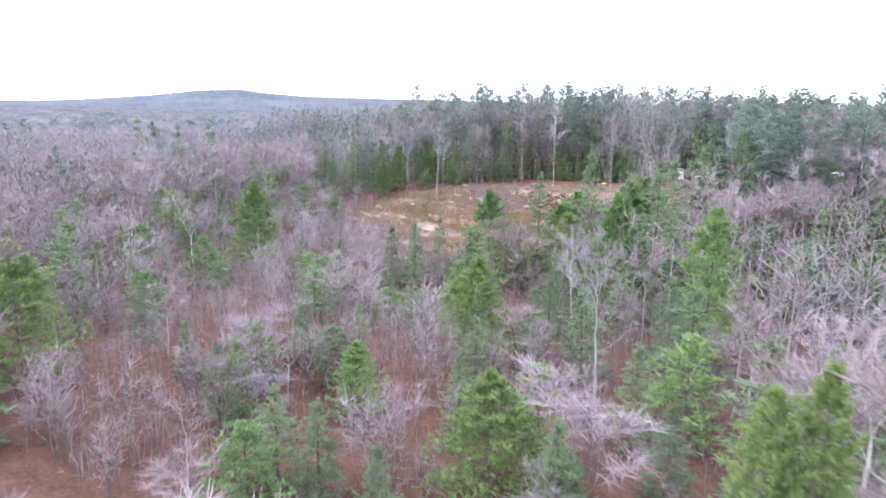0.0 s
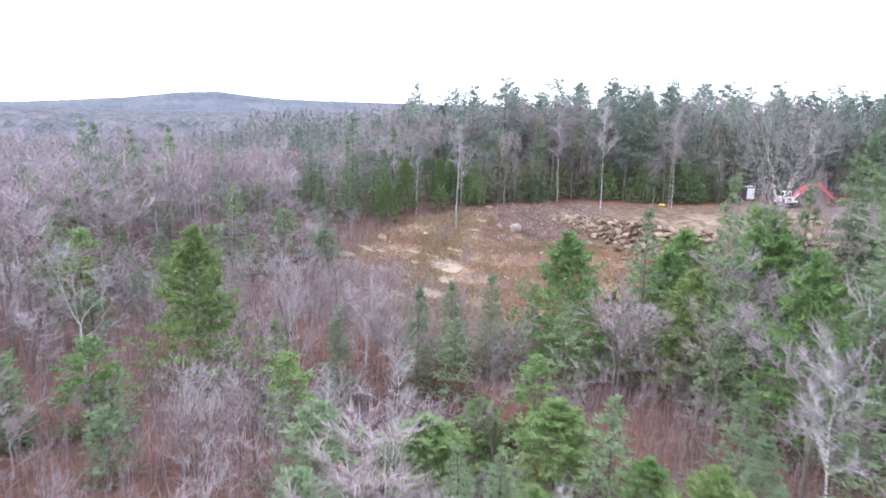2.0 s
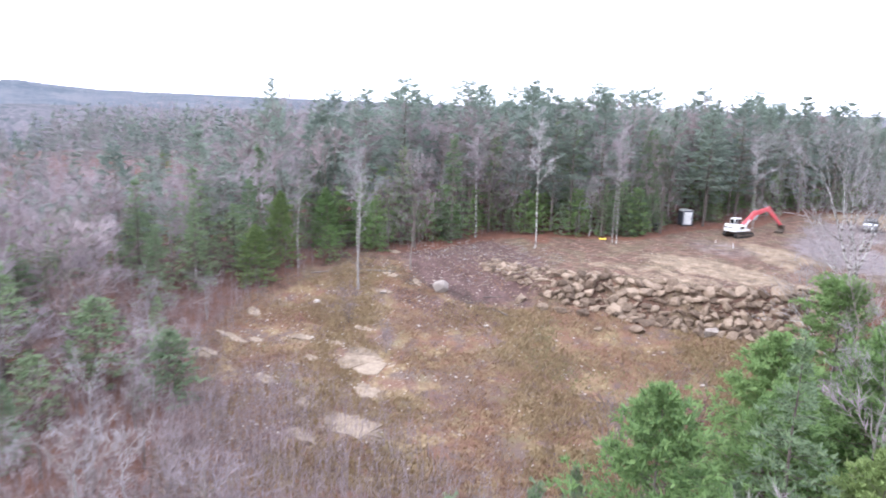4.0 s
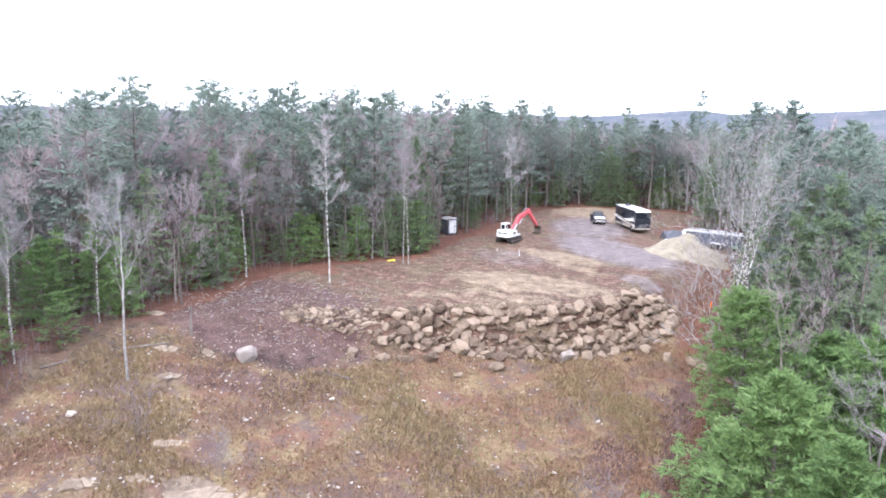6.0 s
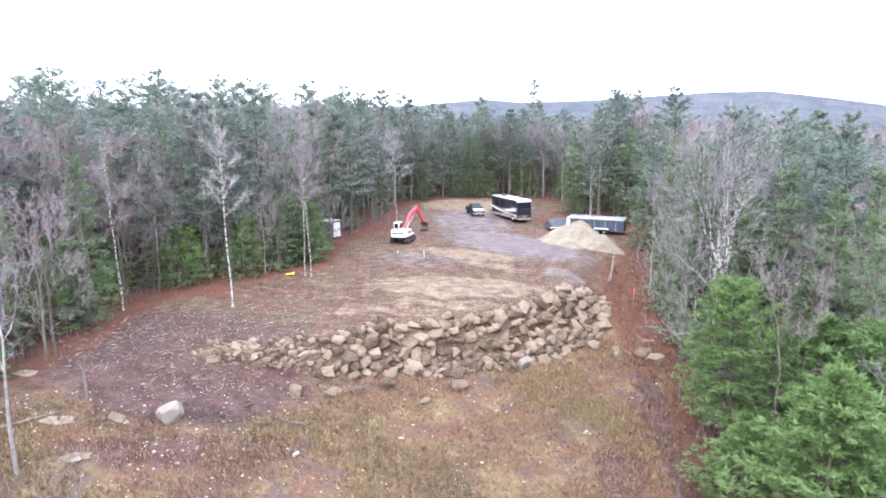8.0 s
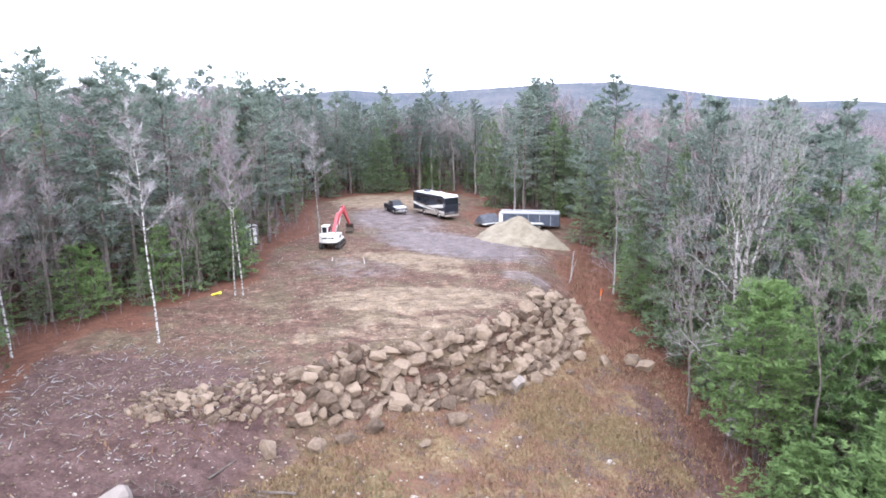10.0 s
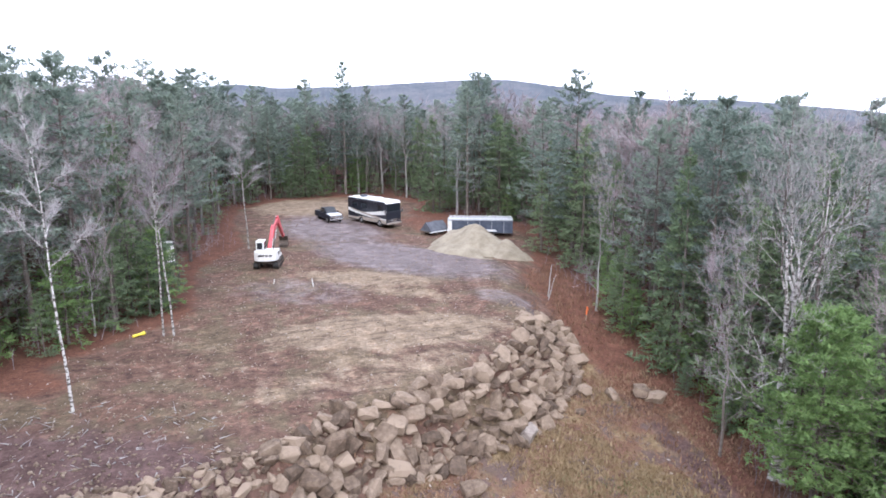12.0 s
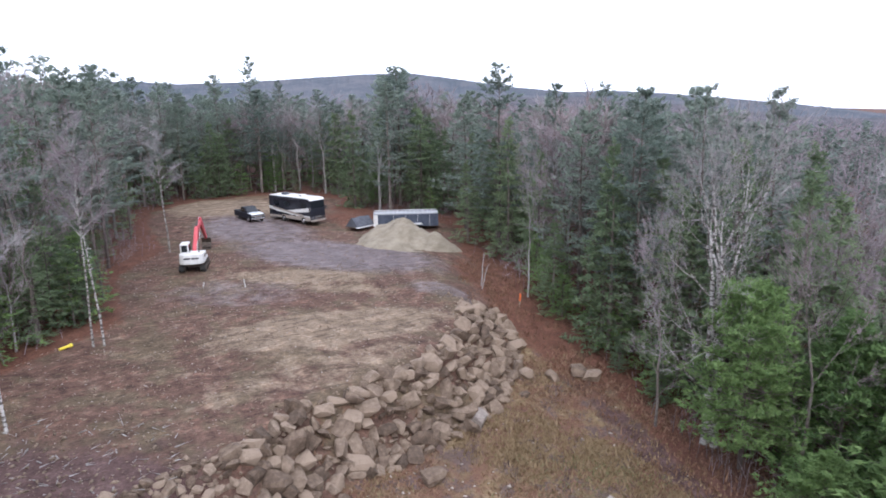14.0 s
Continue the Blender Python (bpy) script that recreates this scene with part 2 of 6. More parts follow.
def clearing_mask(x, y):
    """Signed distance to the clearing's rim on a grid, positive inside."""
    best = np.full(np.shape(x), 1e9)
    odd = np.zeros(np.shape(x), bool)
    for (ax, ay), (bx, by) in zip(CLEARING, CLEARING[1:] + CLEARING[:1]):
        dx, dy = bx - ax, by - ay
        t = np.clip(((x - ax) * dx + (y - ay) * dy) / (dx * dx + dy * dy), 0, 1)
        best = np.minimum(best, np.hypot(x - ax - t * dx, y - ay - t * dy))
        if dy:
            odd ^= ((ay > y) != (by > y)) & (x < dx * (y - ay) / dy + ax)
    return np.where(odd, best, -best)


def ground_material():
    mat, nt, bsdf = node_mat("ground_soil", 0.95)
    att = nt.nodes.new("ShaderNodeAttribute")
    att.attribute_name = "cover"
    sep = nt.nodes.new("ShaderNodeSeparateColor")
    nt.links.new(att.outputs["Color"], sep.inputs[0])
    big, mid, fine = noise_node(nt, 0.16, 5.0), noise_node(nt, 0.8, 6.0, 0.65), noise_node(nt, 5.0, 8.0, 0.75)
    dirt = ramp(nt, maths(nt, "ADD", maths(nt, "MULTIPLY", mid, 0.6), maths(nt, "MULTIPLY", fine, 0.4)), [(0.34, (0.06, 0.033, 0.025)), (0.5, (0.121, 0.07, 0.052)), (0.66, (0.19, 0.12, 0.09))])

    def spots(scale, lo, hi, most, detail=7.0, rough=0.7):
        """A soft mask of ragged patches."""
        return ramp(nt, noise_node(nt, scale, detail, rough), [(lo, (0, 0, 0)), (hi, (most, most, most))])

    grass = ramp(nt, noise_node(nt, 1.7, 7.0, 0.75), [(0.34, (0.12, 0.076, 0.041)), (0.5, (0.2, 0.14, 0.077)), (0.66, (0.29, 0.22, 0.138))])
    grass = mix(nt, spots(0.43, 0.45, 0.55, 0.9), grass, mix(nt, mid, (0.09, 0.043, 0.031), (0.19, 0.098, 0.068)))
    grass = mix(nt, spots(0.27, 0.5, 0.62, 0.75), grass, mix(nt, fine, (0.09, 0.075, 0.036), (0.18, 0.147, 0.078)))
    grass = mix(nt, spots(0.61, 0.51, 0.58, 0.85), grass, mix(nt, fine, (0.07, 0.048, 0.044), (0.15, 0.105, 0.093)))
    grass = mix(nt, 0.8, grass, ramp(nt, fine, [(0.3, (0.42, 0.4, 0.4)), (0.5, (1.0, 1.0, 1.0)), (0.7, (1.45, 1.45, 1.4))]), "MULTIPLY")
    grass = mix(nt, spots(0.13, 0.52, 0.62, 0.8, 6.0), grass, mix(nt, mid, (0.058, 0.037, 0.035), (0.135, 0.085, 0.076)))
    gravel = ramp(nt, maths(nt, "ADD", maths(nt, "MULTIPLY", mid, 0.5), maths(nt, "MULTIPLY", fine, 0.5)), [(0.37, (0.124, 0.089, 0.058)), (0.5, (0.21, 0.154, 0.108)), (0.62, (0.3, 0.233, 0.173))])
    litter = ramp(nt, maths(nt, "ADD", maths(nt, "MULTIPLY", mid, 0.4), maths(nt, "MULTIPLY", fine, 0.6)), [(0.36, (0.05, 0.026, 0.021)), (0.5, (0.108, 0.052, 0.038)), (0.64, (0.178, 0.096, 0.069))])

    tc = nt.nodes.new("ShaderNodeTexCoord")
    turned = nt.nodes.new("ShaderNodeMapping")
    turned.inputs["Rotation"].default_value = (0, 0, radians(-18))
    nt.links.new(tc.outputs["Object"], turned.inputs["Vector"])
    turned.inputs["Scale"].default_value = (0.2, 1.1, 1.0)
    ruts = nt.nodes.new("ShaderNodeTexNoise")
    for key, val in (("Scale", 1.0), ("Detail", 7.0), ("Roughness", 0.68), ("Distortion", 1.6)):
        ruts.inputs[key].default_value = val
    nt.links.new(turned.outputs[0], ruts.inputs["Vector"])
    track = ramp(nt, ruts.outputs["Fac"], [(0.4, (0.45, 0.42, 0.42)), (0.455, (1, 1, 1)), (0.56, (1.02, 1.02, 1.02)), (0.62, (1.28, 1.28, 1.28))])
    olive = mix(nt, fine, (0.075, 0.056, 0.034), (0.165, 0.128, 0.083))
    dirt = mix(nt, ramp(nt, noise_node(nt, 0.24, 7.0, 0.7), [(0.48, (0, 0, 0)), (0.56, (0.8, 0.8, 0.8))]), dirt, olive)
    scrape = ramp(nt, noise_node(nt, 0.85, 8.0, 0.75), [(0.4, (0.55, 0.53, 0.53)), (0.46, (0.95, 0.95, 0.95)), (0.54, (1, 1, 1)), (0.6, (1.5, 1.46, 1.42))])
    clods = ramp(nt, noise_node(nt, 2.6, 7.0, 0.78), [(0.38, (0.6, 0.58, 0.57)), (0.5, (1, 1, 1)), (0.62, (1.35, 1.33, 1.3))])
    dirt = mix(nt, 0.8, mix(nt, 0.7, dirt, clods, "MULTIPLY"), scrape, "MULTIPLY")
    gravel = mix(nt, 0.5, mix(nt, 0.5, gravel, clods, "MULTIPLY"), scrape, "MULTIPLY")
    gravel = mix(nt, 0.75, gravel, track, "MULTIPLY")
    dirt = mix(nt, 0.4, dirt, track, "MULTIPLY")

    def cover(channel, under, over, soft=0.25, ragged=1.1):
        w = maths(nt, "ADD", sep.outputs[channel], maths(nt, "MULTIPLY", maths(nt, "SUBTRACT", mid, 0.5), ragged))
        w = maths(nt, "DIVIDE", maths(nt, "SUBTRACT", w, 0.5 - soft / 2), soft, clamp=True)
        w = maths(nt, "MULTIPLY", w, maths(nt, "GREATER_THAN", sep.outputs[channel], 0.02))
        return mix(nt, w, under, over)

    col = cover("Green", dirt, gravel, 0.3, 1.0)
    wet = ramp(nt, maths(nt, "ADD", maths(nt, "MULTIPLY", mid, 0.6), maths(nt, "MULTIPLY", fine, 0.4)), [(0.34, (0.062, 0.045, 0.046)), (0.5, (0.13, 0.098, 0.098)), (0.66, (0.235, 0.195, 0.192))])
    w = maths(nt, "ADD", att.outputs["Alpha"], maths(nt, "MULTIPLY", maths(nt, "SUBTRACT", mid, 0.5), 0.9))
    w = maths(nt, "DIVIDE", maths(nt, "SUBTRACT", w, 0.25), 0.5, clamp=True)
    w = maths(nt, "MULTIPLY", w, maths(nt, "GREATER_THAN", att.outputs["Alpha"], 0.02))
    wet = mix(nt, 0.7, wet, scrape, "MULTIPLY")
    col = mix(nt, w, col, wet)
    nt.links.new(maths(nt, "SUBTRACT", 0.95, maths(nt, "MULTIPLY", w, 0.42)), bsdf.inputs["Roughness"])
    col = cover("Red", col, grass, 0.4)
    tilth = nt.nodes.new("ShaderNodeAttribute")
    tilth.attribute_name = "tilth"
    w = maths(nt, "ADD", tilth.outputs["Fac"], maths(nt, "MULTIPLY", maths(nt, "SUBTRACT", noise_node(nt, 0.5, 7.0, 0.7), 0.5), 1.5))
    w = maths(nt, "DIVIDE", maths(nt, "SUBTRACT", w, 0.3), 0.3, clamp=True)
    w = maths(nt, "MULTIPLY", w, maths(nt, "GREATER_THAN", tilth.outputs["Fac"], 0.02))
    turned_soil = mix(nt, 0.6, ramp(nt, maths(nt, "ADD", maths(nt, "MULTIPLY", mid, 0.5), maths(nt, "MULTIPLY", fine, 0.5)), [(0.36, (0.04, 0.023, 0.021)), (0.5, (0.09, 0.053, 0.048)), (0.64, (0.16, 0.105, 0.097))]), clods, "MULTIPLY")
    col = mix(nt, w, col, turned_soil)
    needles = nt.nodes.new("ShaderNodeAttribute")
    needles.attribute_name = "needles"
    rusty = ramp(nt, maths(nt, "ADD", maths(nt, "MULTIPLY", mid, 0.4), maths(nt, "MULTIPLY", fine, 0.6)), [(0.36, (0.055, 0.024, 0.017)), (0.5, (0.128, 0.055, 0.036)), (0.64, (0.205, 0.102, 0.066))])
    litter = mix(nt, needles.outputs["Fac"], litter, rusty)
    col = cover("Blue", col, litter, 0.4)
    nt.links.new(col, bsdf.inputs["Base Color"])
    bump(nt, bsdf, maths(nt, "ADD", mid, fine), 0.8, 0.12)
    return mat


def build_ground():
    xs, ys = axis_lines(-62, 42, 0.7, 4200, 34), axis_lines(-92, 92, 0.7, 4200, 34)
    X, Y = np.meshgrid(xs, ys)
    Z = land(X, Y)
    co = np.stack([X, Y, Z], -1).reshape(-1, 3)
    w, h = len(xs), len(ys)
    idx = np.arange(w * h).reshape(h, w)
    quads = np.stack([idx[:-1, :-1], idx[:-1, 1:], idx[1:, 1:], idx[1:, :-1]], -1).reshape(-1, 4)
    me = bpy.data.meshes.new("ground")
    me.from_pydata(co.tolist(), [], quads.tolist())
    d, rim = edge_distance(X, Y), clearing_mask(X, Y)
    lower = smooth01((-d - 1.5) / 1.5)
    bare = blob(X, Y, -27, -5, 13, 8, -25)
    grass = lower * (1 - bare) * smooth01(rim / 3 + 0.3)
    grass = np.maximum(grass * 0.95, 0.55 * blob(X, Y, 4, 84, 22, 9) * (d > 0))
    gravel = np.maximum.reduce([blob(X, Y, -5.5, 11.5, 11, 4.5, -8) * 0.95, 0.75 * blob(X, Y, -3, 26, 9, 3, -35), 0.6 * blob(X, Y, -1, 20, 7, 1.6, -40), 0.3 * blob(X, Y, -16, 12, 12, 12), 0.5 * blob(X, Y, -11, 5.0, 9, 2.6, 22), 0.7 * blob(X, Y, 0, 70, 12, 14), 0.55 * blob(X, Y, -6, 4.5, 7, 2.5, 22)]) * (d > -1)
    litter = smooth01(1 - rim / 2.8) * (1 - 0.6 * smooth01((-8 - Y) / 6) * (X < 0) * smooth01((rim + 4) / 3))
    litter = np.maximum(litter, 0.8 * blob(X, Y, 13, 14, 3, 18, -8) * (d < 0))
    litter = np.maximum(litter, 0.75 * blob(X, Y, 14, 52, 6, 9))
    wet = np.maximum.reduce([0.85 * blob(X, Y, 3, 33, 15, 7.5, -55), 0.6 * blob(X, Y, 7, 15, 6, 2.5, -60), 0.75 * blob(X, Y, -1, 51, 8, 13, 5), 0.45 * blob(X, Y, -10, 24, 8, 5, -30)]) * (d > 0)
    litter = np.maximum(litter, 0.7 * blob(X, Y, -30, 11, 5, 2.5, -40))
    litter = np.maximum(litter, 0.7 * blob(X, Y, -30, -28, 3.4, 1.6, 30))
    wet = np.maximum.reduce([wet, 0.8 * blob(X, Y, -14.2, -28.0, 1.8, 4.0, -20), 0.6 * blob(X, Y, -25, -18.5, 4.5, 1.8, 15), 0.6 * blob(X, Y, -20.5, -24.5, 3, 1.5, 20), 0.85 * blob(X, Y, -13.8, -29.8, 1.6, 3.4, -25), 0.6 * blob(X, Y, -23.5, -30, 4, 2.2, 15), 0.6 * blob(X, Y, -24, -37.5, 5, 1.6, 10)])
    tilth = np.maximum.reduce([0.95 * blob(X, Y, -29, -4.5, 14, 9.5, -20), 0.75 * blob(X, Y, 9.0, -12, 1.7, 19, -5) * (d < 0), 0.7 * blob(X, Y, 4.5, -13.5, 2.4, 5, -15), 0.7 * blob(X, Y, -24, -15.5, 9, 2.2, 14)])
    cov = np.stack([grass, gravel, litter, wet], -1).reshape(-1, 4)
    att = me.color_attributes.new("cover", "FLOAT_COLOR", "POINT")
    att.data.foreach_set("color", cov.astype(np.float32).ravel())
    warm = smooth01((rim + 7) / 5) * smooth01((Y + 12) / 8)
    me.attributes.new("needles", "FLOAT", "POINT").data.foreach_set("value", warm.astype(np.float32).ravel())
    me.attributes.new("tilth", "FLOAT", "POINT").data.foreach_set("value", tilth.astype(np.float32).ravel())
    me.polygons.foreach_set("use_smooth", [True] * len(me.polygons))
    me.materials.append(ground_material())
    me.update()
    return tagged(new("ground", me), "clearing of bare soil, dry grass and leaf litter", "ground", kind="structure")


build_ground()


# ---- far woods and hills ----
def canopy_material(name, a, b, c, scale):
    mat, nt, bsdf = node_mat(name, 1.0)
    bsdf.inputs["Specular IOR Level"].default_value = 0.0
    f = maths(nt, "ADD", maths(nt, "MULTIPLY", noise_node(nt, scale, 8.0, 0.7), 0.6), maths(nt, "MULTIPLY", noise_node(nt, scale * 9, 6.0, 0.7), 0.4))
    nt.links.new(ramp(nt, f, [(0.42, a), (0.5, b), (0.58, c)]), bsdf.inputs["Base Color"])
    return mat


def polar_sheet(name, cx, cy, bearings, radii, height, mat, label):
    """A sheet of tree tops seen from afar; height(bearing, radius, x, y)."""
    B, R = np.meshgrid(np.radians(bearings), radii)
    X, Y = cx + np.sin(B) * R, cy + np.cos(B) * R
    co = np.stack([X, Y, height(B, R, X, Y)], -1).reshape(-1, 3)
    h, w = B.shape
    idx = np.arange(w * h).reshape(h, w)
    quads = np.stack([idx[:-1, :-1], idx[:-1, 1:], idx[1:, 1:], idx[1:, :-1]], -1).reshape(-1, 4)
    me = quick_mesh(name, co, quads, mat)
    me.polygons.foreach_set("use_smooth", [True] * len(me.polygons))
    return tagged(new(name, me), label, "woods", kind="stuff")


rng = np.random.default_rng(3)


def canopy_height(B, R, X, Y):
    lumps = rng.random(B.shape) ** 2 * 4.5 + np.sin(X * 0.013 + 1) * np.cos(Y * 0.011) * 2
    return -6 - valley(X, Y) + smooth01((R - 300) / 40) * (8 + lumps + np.clip((R - 400) / 2200, 0, 1) * 9)


# tones of bare crowns and pines, shifted to blue to paint in the haze
HAZY_CANOPY = canopy_material("hazy_far_canopy", (0.06, 0.075, 0.075), (0.108, 0.104, 0.117), (0.148, 0.135, 0.148), 0.03)
# the hills' blue-grey is distance haze, put into the base colour
HAZY_HILLS = canopy_material("hazy_hill_woods", (0.085, 0.1, 0.118), (0.112, 0.12, 0.138), (0.138, 0.138, 0.152), 0.008)
polar_sheet("far_woods", -10, -20, np.arange(-130, 90, 0.4), np.geomspace(300, 2400, 70), canopy_height, HAZY_CANOPY, "distant mixed woods of grey bare crowns and dark pines, tinted bluish for haze")


# the skyline's rise over eye level, in degrees, by its bearing
SKYLINE = [(-125, 0.3), (-91, 0.22), (-87, 0.5), (-83, 0.85), (-79.5, 1.33), (-76.5, 1.5), (-74, 1.25), (-71, 1.04), (-60, 0.95), (-30, 0.75), (-3, 0.9), (0, 1.05), (5, 1.5), (8.5, 1.22), (14, 1.36), (18.5, 1.62), (23, 1.86), (27, 1.9), (29, 1.65), (31.7, 1.25), (35.2, 0.68), (40, 0.2), (43.5, 0.25), (47.5, -0.02), (52, -0.45), (58.6, -1.15), (62.5, -1.65), (85, -2.2)]


def ridge(B, R, X, Y):
    rise = np.interp(np.degrees(B), *zip(*SKYLINE))
    up = smooth01((R - 1700) / 700)
    return -10 - valley(X, Y) + up * (24 + valley(X, Y) + R * np.tan(np.radians(rise))) + rng.random(B.shape) * 4.5


polar_sheet("hills", -10, -35, np.arange(-125, 85, 0.11), np.geomspace(1700, 2600, 14), ridge, HAZY_HILLS, "long wooded hills on the horizon, haze painted in as blue-grey")


# ---- trees ----
def trunk_line(height, lean, wob, n=7):
    pts, d = [], rvec() * lean
    for i in range(n):
        t = i / (n - 1)
        off = d * t * t * height + Vector((rnd.uniform(-wob, wob), rnd.uniform(-wob, wob), 0)) * (0.3 + t)
        pts.append(Vector((off.x if i else 0, off.y if i else 0, t * height - (0.4 if i == 0 else 0))))
    return pts


def on_line(pts, t):
    k = min(int(t * (len(pts) - 1)), len(pts) - 2)
    return pts[k].lerp(pts[k + 1], t * (len(pts) - 1) - k)


def spray(geo, at, way, size, count):
    """A tuft of needles: narrow blades that fan out round one way."""
    for _ in range(count):
        d = (way * 0.55 + Vector((rnd.gauss(0, 0.6), rnd.gauss(0, 0.6), rnd.gauss(0.12, 0.35)))).normalized()
        geo.blade(at + Vector((rnd.gauss(0, size * 0.3), rnd.gauss(0, size * 0.3), rnd.gauss(0, size * 0.14))), d, size * rnd.uniform(0.7, 1.3), size * rnd.uniform(0.28, 0.42), Vector((rnd.gauss(0, 0.6), rnd.gauss(0, 0.6), 1)))


def conifer(name, label, mat, height, width, start, rows, arms, clumps, blades, size, droop, shape, trunk_r=0.2, plumes=0.0, gaps=0.08):
    """A conifer with limbs in uneven whorls. shape: the power of the crown's taper."""
    wood, limbs, leaves = Geo(), Geo(), Geo()
    line = trunk_line(height, rnd.uniform(0, 0.02), height * 0.006)
    wood.tube(line, [trunk_r * (1 - 0.93 * i / (len(line) - 1)) for i in range(len(line))], 6)
    for r in range(rows):
        t = min(max(start + (1 - start) * (1 - (1 - (r + rnd.uniform(-0.3, 0.3)) / rows) ** 1.2 if r else 0.0), start), 0.975)
        rel = (t - start) / (1 - start)
        reach = width * 0.5 * (1 - rel) ** shape * (0.6 + 0.4 * min(1, rel * 5 + 0.2)) * rnd.uniform(0.85, 1.12)
        turn = rnd.uniform(0, 6.28)
        for a in range(arms):
            if rnd.random() < gaps:
                continue
            ang = turn + 6.283 * a / arms + rnd.uniform(-0.35, 0.35)
            L = max(0.35, reach * rnd.uniform(0.65, 1.18))
            root = on_line(line, min(max(t + rnd.uniform(-0.5, 0.5) / rows, 0.02), 0.99))
            way = Vector((math.cos(ang), math.sin(ang), rnd.uniform(-0.08, 0.12) - droop + 0.6 * rel ** 2))
            tip = root + way * L + Vector((0, 0, plumes * L * 0.35))
            midp = root.lerp(tip, 0.55) + Vector((0, 0, -plumes * L * 0.12 + droop * L * 0.15))
            limbs.tube([root, midp, tip], [trunk_r * 0.2 * (1 - rel * 0.7), trunk_r * 0.11 * (1 - rel * 0.6), 0.008], 3)
            for c in range(clumps):
                u = rnd.uniform(0.2, 1.0) ** 0.75
                at = root.lerp(midp, u / 0.55) if u < 0.55 else midp.lerp(tip, (u - 0.55) / 0.45)
                side = Vector((-way.y, way.x, 0)) * rnd.uniform(-1, 1) * L * 0.3 * (1.15 - u * 0.6)
                spray(leaves, at + side + Vector((0, 0, rnd.gauss(0, 0.08))), (way + side * 0.8 / max(L, 0.1)).normalized(), size * (0.45 + 0.55 * min(1.0, L / 1.9)), blades)
    for _ in range(clumps):
        u = rnd.uniform(0.9, 1.0)
        spray(leaves, on_line(line, u), Vector((0, 0, 1.6)), size * (0.95 - 5.0 * (u - 0.9)), max(blades // 2, 2))
    root_ob = new(name)
    root_ob.empty_display_size = 0.5
    part("trunk", wood, BARK, root_ob)
    tagged(part("branchwork", limbs, BARK, root_ob), kind="stuff")
    part("crown", leaves, mat, root_ob)
    return tagged(root_ob, label, "tree")


def bare_tree(name, label, height, spread, fork, limbs, twigs, trunk_r, bark_mat, twig_mat, stems=1, twig_len=1.1, lean=0.03, twig_r=0.014, rise=(0.45, 1.15), subs=3):
    """A leafless tree: stems that fork into limbs, branches and many fine twigs."""
    wood, limbs_, fine, shoots = Geo(), Geo(), Geo(), []
    for s in range(stems):
        h = height * (1 if s == 0 else rnd.uniform(0.78, 0.98))
        line = trunk_line(h, lean + (0.1 * rnd.random() if stems > 1 else 0), h * 0.012, 8)
        base = rvec() * (0.3 if stems > 1 else 0)
        line = [p + base for p in line]
        wood.tube(line, [trunk_r * (1 - 0.9 * (i / (len(line) - 1)) ** 0.8) for i in range(len(line))], 6)
        for k in range(limbs):
            t = fork + (1 - fork) * (k + rnd.random()) / limbs * 0.96
            rel = (t - fork) / (1 - fork)
            root = on_line(line, t)
            L = spread * 0.5 * (1.1 - 0.75 * rel) * rnd.uniform(0.6, 1.15)
            way = (rvec() + Vector((0, 0, rnd.uniform(*rise)))).normalized()
            bend = Vector((rnd.gauss(0, 0.3), rnd.gauss(0, 0.3), rnd.uniform(-0.1, 0.55)))
            knee = root + (way + bend * 0.25).normalized() * L * 0.5
            tip = knee + (way + bend).normalized() * L * 0.55
            r0 = max(0.02, trunk_r * 0.36 * (1 - rel * 0.6))
            limbs_.tube([root, root.lerp(knee, 0.5) - bend * L * 0.05, knee, tip], [r0, r0 * 0.8, r0 * 0.58, 0.01], 4)
            shoots.append((root, knee, tip, L))
            for _ in range(subs):
                u = rnd.uniform(0.25, 0.95)
                at = root.lerp(knee, u * 2) if u < 0.5 else knee.lerp(tip, u * 2 - 1)
                d = (way + Vector((rnd.gauss(0, 0.7), rnd.gauss(0, 0.7), rnd.gauss(0.15, 0.45)))).normalized()
                end = at + d * L * rnd.uniform(0.25, 0.6)
                limbs_.tube([at, at.lerp(end, 0.5) + rvec() * 0.06 * L, end], [r0 * 0.4, r0 * 0.28, 0.006], 3)
                shoots.append((at, at.lerp(end, 0.5), end, L * 0.5))
    total = sum(s[3] for s in shoots)
    for root, knee, tip, L in shoots:
        for _ in range(max(2, int(twigs * L / total))):
            u = rnd.uniform(0.15, 1.0)
            at = root.lerp(knee, u * 2) if u < 0.5 else knee.lerp(tip, u * 2 - 1)
            d = ((tip - root).normalized() * 0.7 + Vector((rnd.gauss(0, 0.55), rnd.gauss(0, 0.55), rnd.gauss(0.3, 0.45)))).normalized()
            fine.spike(at, at + d * twig_len * rnd.uniform(0.5, 1.4), twig_r)
    root_ob = new(name)
    root_ob.empty_display_size = 0.5
    part("trunk", wood, bark_mat, root_ob)
    tagged(part("branchwork", limbs_, bark_mat, root_ob), kind="stuff")
    part("twig_crown", fine, twig_mat, root_ob)
    return tagged(root_ob, label, "tree")


